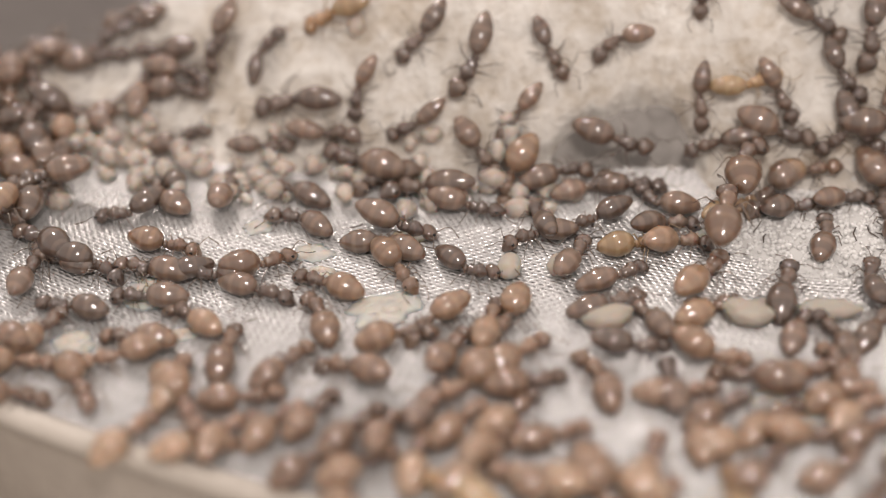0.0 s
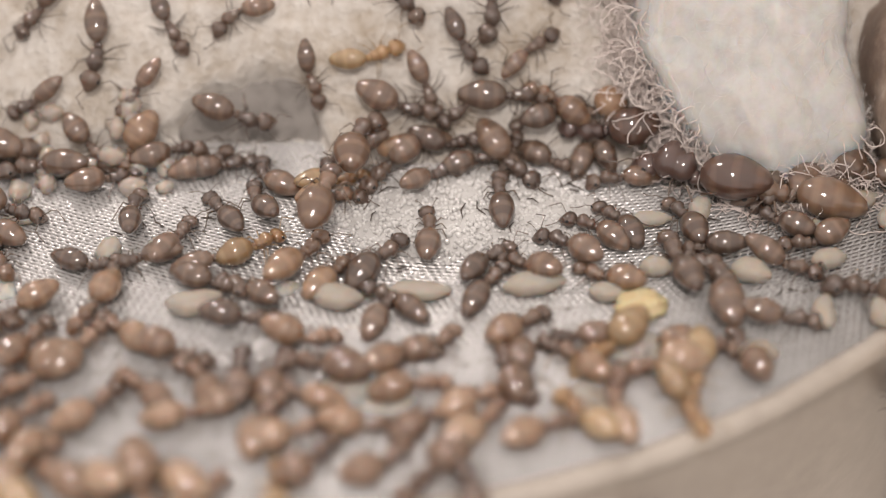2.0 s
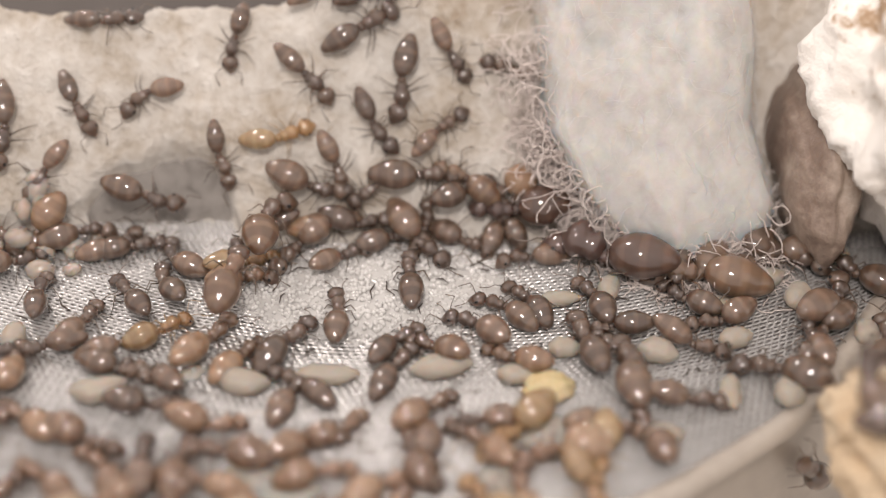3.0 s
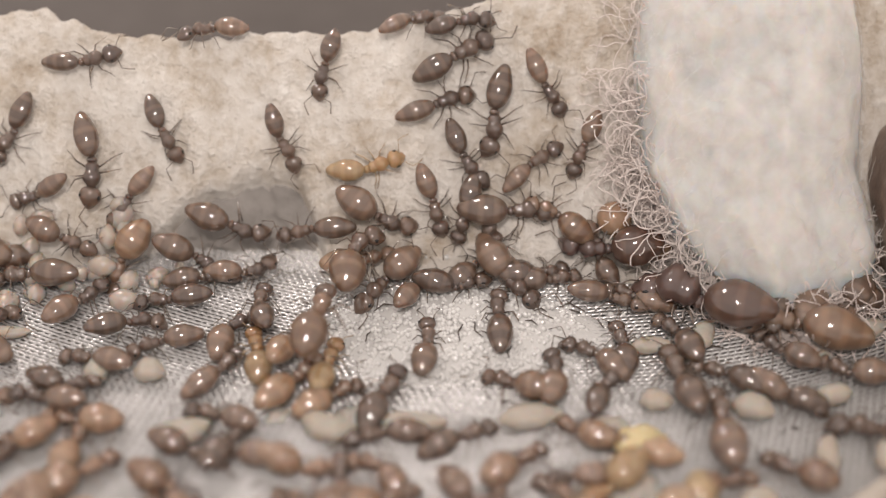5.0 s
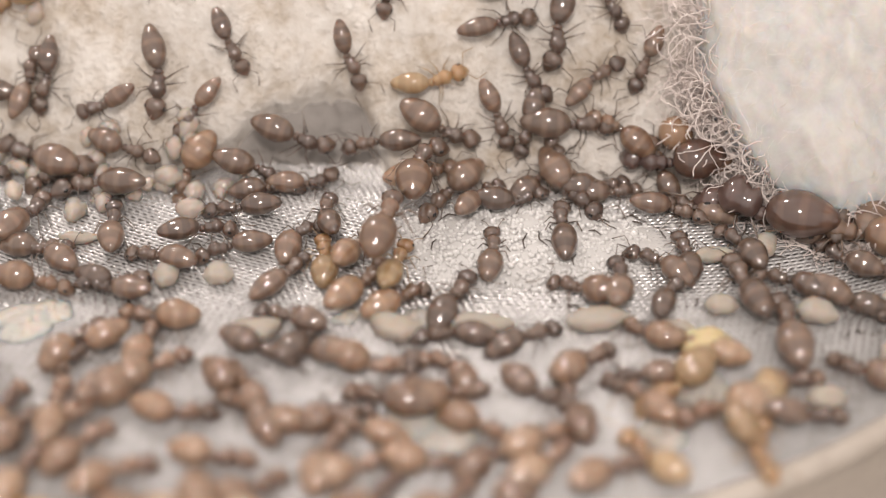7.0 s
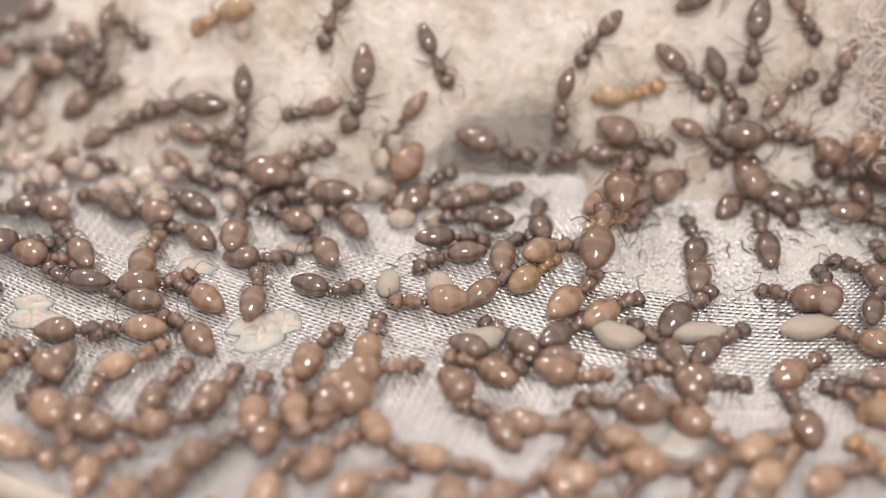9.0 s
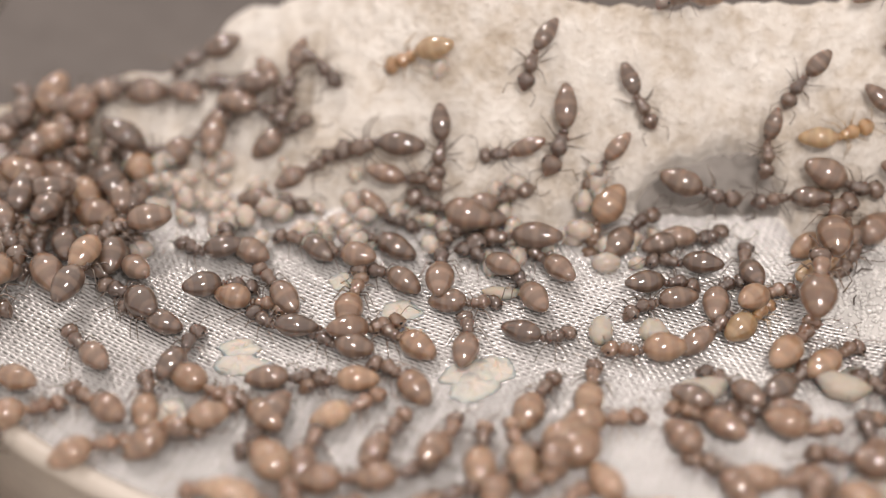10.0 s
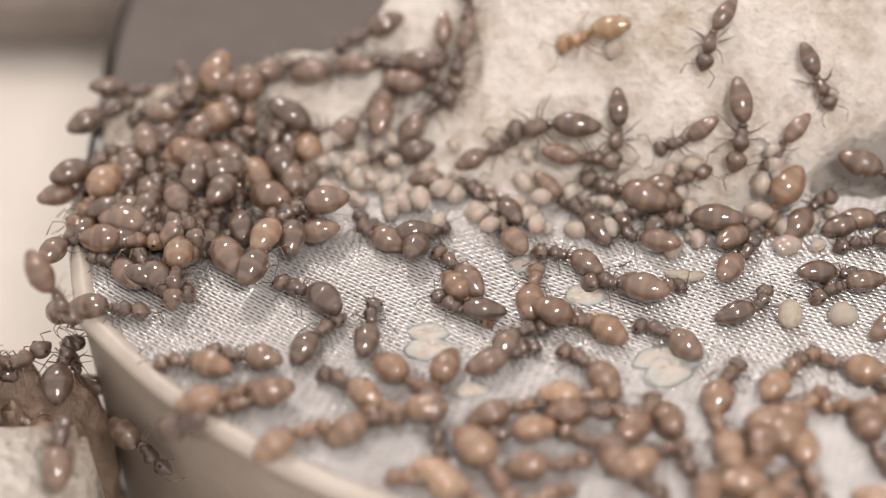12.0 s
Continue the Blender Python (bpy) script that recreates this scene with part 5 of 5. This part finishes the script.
def flake(x, y, length, width):
    """A thin, smooth, uneven crust of pale residue stuck to the cloth."""
    length, width = 0.68 * length, 0.68 * width
    bm = bmesh.new()
    seed = SMALL.uniform(0, 50)
    rings, sides = 9, 40
    rows = []
    for j in range(1, rings + 1):
        row = []
        for k in range(sides):
            a = 2 * math.pi * k / sides
            c, s = math.cos(a), math.sin(a)
            edge = 1 + 0.38 * noise.noise((c * 1.0 + seed, s * 1.0, 0)) + 0.10 * noise.noise((c * 3.2, s * 3.2 + seed, 1))
            q = j / rings
            h = 0.15 * (1 - q ** 2.4) + 0.16 * noise.noise((c * q * 1.8, s * q * 1.8, seed)) * (1 - q) + 0.12 * noise.noise((c * q * 5, s * q * 5, seed)) * (1 - q) - 0.02
            row.append(bm.verts.new((c * q * edge * 0.5 * length * MM, s * q * edge * 0.5 * width * MM, h * MM)))
        rows.append(row)
    top = bm.verts.new((0, 0, 0.14 * MM))
    for k in range(sides):
        bm.faces.new((top, rows[0][k], rows[0][(k + 1) % sides]))
        for a, b in zip(rows, rows[1:]):
            bm.faces.new((a[k], b[k], b[(k + 1) % sides], a[(k + 1) % sides]))
    bm.faces.new(rows[-1][::-1])
    ob = part("crust", bm, M_CRUST)
    ob.matrix_world = stand(x, y, SMALL.uniform(-20, 20), 0.05)
    tagged(ob, "thin whitish damp crust stuck to the cloth", "crust", "crusts on the cloth")


M_CRUST = mottled("damp_whitish_crust", [(0.3, (0.45, 0.405, 0.36)), (0.7, (0.60, 0.55, 0.50))], 500.0, 0.4, 0.6, 5.0, dist=0.0001, sss=0.9, trans=0.12)


def brood():
    cocoon(-7.54, -8.05, 2.31, 1.34, 12)
    cocoon(-2.61, -7.85, 2.31, 1.43, -15)
    cocoon(0.31, -7.55, 2.77, 1.20, 0)
    cocoon(4.42, -7.37, 2.65, 1.34, 5)
    cocoon(8.87, -6.53, 1.43, 1.15, 0)
    cocoon(12.24, -6.84, 1.73, 1.43, -20)
    cocoon(-9.05, -5.22, 1.25, 1.25, 0)
    cocoon(14.65, -4.62, 1.73, 1.06, 0)
    cocoon(15.13, -6.32, 1.52, 1.15, 10)
    cocoon(8.94, -3.91, 1.94, 0.92, 5)
    cocoon(7.04, -7.86, 1.66, 1.15, 0)
    cocoon(16.48, -9.03, 1.61, 1.43, 80)
    cocoon(19.98, -6.15, 1.38, 1.20, 80)
    cocoon(-14.49, -3.21, 1.84, 0.69, 0)
    cocoon(-10.96, -5.16, 1.57, 1.15, 80)
    cocoon(13.01, 2.15, 1.38, 0.69, 0)
    cocoon(11.78, -10.89, 1.61, 1.38, 10)
    cocoon(17.9, -4.2, 1.7, 1.3, 60)
    cocoon(16.9, -3.3, 1.9, 1.15, 20)
    cocoon(10.9, -3.4, 1.6, 1.1, 70)
    cocoon(20.0, -2.0, 1.5, 1.1, 80)
    cocoon(14.41, -8.79, 1.84, 1.06, 80)


def grubs():
    larva(-27.76, 2.18)
    larva(-28.74, 0.86)
    larva(-27.13, 0.77)
    larva(-25.78, 0.25)
    larva(-29.20, -0.66)
    larva(-30.25, 1.12)
    larva(-30.75, 0.15)
    larva(-28.66, 2.77)
    larva(-27.45, 2.48)
    larva(-26.90, 4.31)
    larva(-28.01, 1.49)
    larva(-28.64, 1.08)
    larva(-24.78, 0.76)
    larva(-30.43, 0.92)
    larva(-29.75, 0.77)
    larva(-25.92, 3.55)
    larva(-28.93, 2.36)
    larva(-28.05, 2.69)
    larva(-26.90, 0.60)
    larva(-25.80, 0.87)
    larva(-28.30, 1.20)
    larva(-14.06, -1.15)
    larva(-14.79, -1.75)
    larva(-16.80, 0.11)
    larva(-30.82, 1.22)
    larva(-29.96, 1.70)
    larva(-29.36, 0.30)
    larva(-31.46, 4.12)
    larva(-29.37, 4.27)
    larva(-14.89, -1.64)
    larva(-13.88, -1.34)
    larva(-12.91, -0.75)
    larva(-15.66, 0.70)
    larva(-13.90, 0.07)
    larva(-11.08, 0.75)
    larva(-17.67, 0.57)
    larva(-16.53, 0.33)
    larva(-18.57, 1.03)
    larva(-13.15, -0.14)
    for n in range(40):
        larva(SMALL.uniform(-24.0, -10.5), SMALL.uniform(-1.1, 1.5), SMALL.choice((0.0, 0.0, 0.3)))
    for n in range(16):
        larva(SMALL.uniform(-15.5, -8.0), SMALL.uniform(-2.0, 0.0))
    for n in range(48):
        larva(-27.5 + SMALL.gauss(0, 3.6), 1.5 + SMALL.gauss(0, 1.5), SMALL.choice((0.0, 0.0, 0.35)))


def crusts():
    flake(-23.98, -6.69, 2.73, 1.64)
    flake(-15.63, -7.55, 2.93, 2.18)
    flake(-18.32, -4.00, 2.31, 1.64)
    flake(-22.58, -8.52, 1.89, 1.09)
    flake(-17.88, -5.12, 1.68, 1.09)
    flake(-15.39, -6.96, 2.73, 1.64)
    flake(-26.27, -8.98, 2.31, 1.91)
    flake(-20.54, -2.50, 1.89, 1.36)
    flake(-15.82, -7.05, 3.14, 1.64)
    flake(-24.08, -5.93, 2.31, 1.36)
    flake(-14.74, -6.80, 1.89, 1.91)
    flake(8.34, -10.91, 3.14, 1.91)
    flake(-3.83, -3.02, 1.26, 1.09)
    flake(-0.74, -12.38, 3.14, 1.91)
    flake(7.73, -10.24, 2.93, 2.45)
    flake(6.22, -12.15, 2.52, 2.18)
    flake(-4.42, -7.05, 1.47, 1.09)
    flake(-1.84, -7.10, 1.89, 1.64)
    flake(-2.18, -11.66, 3.14, 1.91)


brood()
grubs()
crusts()


def sugar_heap():
    """A low, damp heap of clear grains."""
    heap = tagged(new("sugar"), "low damp heap of glittering clear white grains on the cloth", "sugar")
    bm = bmesh.new()
    rows = []
    for j in range(1, 25):
        row = []
        for k in range(72):
            a, q = 2 * math.pi * k / 72, j / 24
            c, d = math.cos(a), math.sin(a)
            q *= 1 + 0.22 * noise.noise((c * 1.6, d * 1.6, 4.0)) + 0.10 * noise.noise((c * 5, d * 5, 1.0))
            x, y = 1.9 + 5.1 * q * c, -3.1 + 2.75 * q * d
            h = 0.30 * (1 - (j / 24) ** 2.2) + 0.10 * noise.noise((x * 1.3, y * 1.3, 2.0)) * (1 - j / 24) - 0.03
            row.append(bm.verts.new((x * MM, y * MM, (ground(x, y) + h) * MM)))
        rows.append(row)
    bm.faces.new(rows[0])
    for a, b in zip(rows, rows[1:]):
        for k in range(72):
            bm.faces.new((a[k], b[k], b[(k + 1) % 72], a[(k + 1) % 72]))
    part("crust", bm, M_SYRUP, heap, "damp melted sugar")
    ball = bmesh.new()
    bmesh.ops.create_icosphere(ball, subdivisions=1, radius=1.25)
    corners = [tuple(v.co) for v in ball.verts]
    quads = [tuple(v.index for v in f.verts) for f in ball.faces]
    ball.free()
    points, faces = [], []
    for n in range(1500):
        a, q = SMALL.uniform(0, 6.28), SMALL.random() ** 0.6
        if n % 5 == 0:
            q *= 1.35
        x, y = 1.9 + 5.0 * q * math.cos(a), -3.1 + 2.7 * q * math.sin(a)
        z = ground(x, y) + 0.30 * max(0.0, 1 - q ** 2.2) + SMALL.uniform(-0.07, 0.02)
        h = SMALL.uniform(0.06, 0.125)
        turn = Euler((SMALL.uniform(0, 3), SMALL.uniform(0, 3), SMALL.uniform(0, 3))).to_matrix()
        first = len(points)
        for cx, cy, cz in corners:
            p = turn @ Vector((cx * h * SMALL.uniform(0.7, 1.1), cy * h * SMALL.uniform(0.7, 1.1), cz * h * 0.8))
            points.append(((x + p.x) * MM, (y + p.y) * MM, (z + p.z) * MM))
        faces += [tuple(first + k for k in f) for f in quads]
    ob = sheet_mesh("grain_layer", points, faces, M_SUGAR, heap)
    tagged(ob, kind="stuff")


sugar_heap()


def drop(name, x, y, size, mat, label, category):
    bm = bmesh.new()
    bmesh.ops.create_icosphere(bm, subdivisions=4, radius=size * MM)
    for v in bm.verts:
        v.co *= 1 + 0.05 * noise.noise(v.co * 1500)
        v.co.z *= 0.93
    ob = part(name, bm, mat)
    ob.matrix_world = stand(x, y, 0, size * 0.85)
    tagged(ob, label, category)


drop("amber_bead", 7.9, 1.1, 0.68, M_AMBER_DROP, "round amber brown bead at the frayed edge of the cotton", "bead")


def yellow_crumb():
    ob = lump("yellow_crumb", M_YELLOW, (0.92, 0.66, 0.42), 31.0, 0.22, 1.6, 4)
    ob.matrix_world = stand(8.1, -8.5, 10, 0.34)
    tagged(ob, "small yellow waxy crumb on the cloth", "crumb")


M_YELLOW = mottled("yellow_wax", [(0.3, (0.55, 0.43, 0.22)), (0.7, (0.76, 0.66, 0.44))], 700.0, 0.25, 0.4, sss=0.7, trans=0.2)
yellow_crumb()


def white_slab():
    """A white slab with a worn corner, standing against the dish."""
    bm = bmesh.new()
    bmesh.ops.create_cube(bm, size=1.0)
    bmesh.ops.scale(bm, vec=(0.012, 0.014, 0.0135), verts=bm.verts)
    bmesh.ops.bevel(bm, geom=bm.edges[:], offset=0.0005, segments=2, affect="EDGES")
    ob = part("white_slab", bm, M_PLASTER)
    ob.matrix_world = pose(-0.0419, -0.0163, -0.0077, 0, 0, 2)
    tagged(ob, "white plaster slab with a worn corner beside the dish", "slab")


white_slab()
ant("rust", 1.1, (0, -2.0, -0.6, 60), lift=1.3)
ant("rust", 1.1, (0, -3.1, -4.0, 75), lift=1.5)


# ---- the crowd at the front edge and the pile at the left end ----
def crowd():
    rng = random.Random(77)
    taken = list(SPOTS)
    made = 0
    while made < 19:
        x, y = rng.uniform(-27, 13), rng.uniform(-17, -10)
        if not inside(x, y, 0.5) or inside(x, y, 6.0):
            taken_near = True
        else:
            taken_near = any(math.hypot(x - a, y - b) < 1.15 for a, b in taken)
        if taken_near:
            rng.random()
            made += 0.02
            continue
        ant("rust" if rng.random() < 0.8 else "amber", rng.uniform(0.92, 1.12), (0, round(x, 2), round(y, 2), round(rng.uniform(0, 360))))
        taken.append((x, y))
        made += 1


def pile():
    rng = random.Random(41)
    for n in range(20):
        a = radians(rng.uniform(207, 222))
        r = rim_radius(a) - abs(rng.gauss(0, 5.0)) - 0.1
        x, y = CENTRE[0] + r * math.cos(a), CENTRE[1] + r * math.sin(a)
        ant(rng.choice(("dark", "rust", "rust")), rng.uniform(0.92, 1.1), (0, round(x, 2), round(y, 2), round(rng.uniform(0, 360))), lift=rng.choice((0.0, 0.0, 0.4)))
    # the heap spilling inwards from the left rim
    for n in range(30):
        x, y = rng.uniform(-35.2, -29.0), rng.uniform(-3.2, 4.6)
        if inside(x, y, 0.4):
            ant(rng.choice(("dark", "dark", "rust")), rng.uniform(0.9, 1.05), (0, round(x, 2), round(y, 2), round(rng.uniform(0, 360))), lift=rng.choice((0.0, 0.3, 0.7)))
    # the row pressed under the cotton's edge
    for n in range(13):
        x = 9.0 + n * 0.72 + rng.gauss(0, 0.15)
        y = -0.6 - 0.24 * (x - 9.0) + rng.gauss(0, 0.45)
        if math.hypot(x - 12.0, y + 2.2) < 1.9 or math.hypot(x - 9.6, y + 0.6) < 2.2:
            continue
        ant(rng.choice(("dark", "dark", "large")), rng.uniform(0.95, 1.15), (0, round(x, 2), round(y, 2), round(rng.uniform(0, 360))), lift=rng.choice((0.0, 0.3)))
    # the trail up to the crest
    for x, y, way in ((-26.9, 7.9, 200), (-28.2, 6.5, 20), (-25.4, 6.7, 160), (-24.1, 5.4, -30), (-25.9, 5.4, 80), (-29.9, 6.8, 190), (-22.8, 6.2, 250), (-27.0, 4.5, 40)):
        ant(rng.choice(("dark", "dark", "rust")), 0.95, (0, x, y, way))
    queen = ant("large", 1.62, (0, 10.75, -2.15, 147))
    for ob in queen.children:
        if ob.name.startswith("mesosoma"):
            ob.scale = (1.15, 1.55, 1.45)
    ant("large", 1.2, (0, 7.60, 0.55, 175))
    ant("rust", 1.45, (0, 14.20, -3.30, 165), lift=0.1)
    # those climbing at the right end
    for x, y, way in ((17.4, -2.3, 200), (19.2, -4.6, 60), (20.3, -3.2, 120), (18.3, -6.2, 230), (20.6, -6.8, 80), (16.2, -8.0, 160), (21.6, -5.2, 100), (15.6, -1.6, 20)):
        ant("dark", 1.1, (0, x, y, way))
    # those on the crumb and on the added brown lump beside the slab
    for name, spots in (("crumb", ((18.0, -11.4, 70), (20.2, -11.0, 150), (19.0, -13.2, 20), (20.8, -12.9, 110))),
                        ("clod", ((-37.7, -6.2, 80), (-38.6, -8.2, 150), (-39.4, -6.6, 30), (-40.4, -8.0, 100), (-40.6, -5.9, -40), (-38.4, -5.0, 200), (-41.4, -7.0, 10)))):
        thing = bpy.data.objects[name]
        tree = BVHTree.FromPolygons([v.co + thing.location for v in thing.data.vertices], [f.vertices[:] for f in thing.data.polygons])
        for x, y, way in spots:
            top = tree.ray_cast(Vector((x * MM, y * MM, 0.02)), Vector((0, 0, -1)))[0]
            if top:
                ant("rust" if name == "clod" and y < -7.5 else "dark", 1.05, (0, x, y, way), lift=top.z / MM - ground(x, y))
    ant("dark", 1.0, (0, -36.75, -10.70, 88), lift=-0.95)
    # those along the foot of the bank
    placed = 0
    for n in range(400):
        x, y = rng.uniform(-18.0, -7.5), rng.uniform(-0.9, 1.3)
        if placed < 7 and all(math.hypot(x - a, y - b) > 1.25 for a, b in SPOTS):
            ant(rng.choice(("dark", "rust", "rust")), rng.uniform(0.95, 1.1), (0, round(x, 2), round(y, 2), round(rng.choice((0, 180)) + rng.gauss(0, 40))))
            placed += 1
    # the throng behind the sugar
    placed = 0
    for n in range(400):
        x, y = rng.uniform(-2.5, 6.6), rng.uniform(-0.9, 1.6)
        if placed < 11 and all(math.hypot(x - a, y - b) > 1.05 for a, b in SPOTS):
            ant(rng.choice(("dark", "dark", "rust")), rng.uniform(1.0, 1.15), (0, round(x, 2), round(y, 2), round(rng.choice((0, 180)) + rng.gauss(0, 50))))
            placed += 1


crowd()
pile()


def scraps():
    """Broken legs and dark bits lying on the sugar and the cloth."""
    for n in range(34):
        if n % 3 == 0:
            x, y = 1.9 + SMALL.gauss(0, 2.6), -3.0 + SMALL.gauss(0, 1.2)
        else:
            x, y = SMALL.uniform(-22, 15), SMALL.uniform(-9, -1.5)
        size = SMALL.uniform(0.22, 0.48)
        bend = SMALL.uniform(-0.5, 0.5)
        bm = bmesh.new()
        tube(bm, [(-size, 0, 0), (0, bend * size, 0.05), (0.8 * size, -0.3 * bend * size, 0.0)], [0.02, 0.034, 0.018], 6)
        ob = part("leg_fragment", bm, M_SCRAP)
        on_sugar = ((x - 1.9) / 5.1) ** 2 + ((y + 3.1) / 2.75) ** 2
        ob.matrix_world = stand(x, y, SMALL.uniform(0, 360), 0.10 + 0.27 * max(0.0, 1 - on_sugar ** 1.1))
        tagged(ob, "thin dark broken bit of an ant leg", "debris", "scraps on the cloth")


M_SCRAP = mottled("dark_brown_scrap", [(0.3, (0.03, 0.022, 0.017)), (0.7, (0.08, 0.055, 0.04))], 900.0, 0.5, 0.2)
scraps()


def motions():
    rng = random.Random(9)
    for n, (thing, rows) in enumerate(MOVING):
        if rows[0][0] > 0:
            rows = [(0.0, rows[0][1])] + rows
        if rows[-1][0] < 12:
            rows = rows + [(12.0, rows[-1][1])]
        walk(thing, rows)
    # feelers that keep tapping
    for thing in FEELING:
        for ob in thing.children:
            if ob.name.split(".")[0] == "antenna":
                rest = ob.matrix_basis.copy()
                walk(ob, [(t * 0.6, rest @ pose(0, 0, 0, 0, rng.gauss(0, 7), rng.gauss(0, 11))) for t in range(21)])
    # legs that step while their ant walks in view
    for thing, rows in STEPPING:
        for k, ob in enumerate(o for o in thing.children if o.name.split(".")[0] == "leg"):
            rest = ob.matrix_basis.copy()
            keys = [(0.0, rest)]
            for (t0, m0), (t1, m1) in zip(rows, rows[1:]):
                far = (m1.translation - m0.translation).length
                if far < 0.0006 or t1 - t0 > 3.5:
                    continue
                steps = max(3, int((t1 - t0) / 0.16))
                for s in range(steps + 1):
                    t = round(t0 + (t1 - t0) * s / steps, 2)
                    if t > keys[-1][0] + 0.05:
                        keys.append((t, rest @ pose(0, 0, 0, 0, 0, 0 if s in (0, steps) else 17 * (-1) ** (s + k))))
            if keys[-1][0] < 12:
                keys.append((12.0, rest))
            walk(ob, keys)


motions()
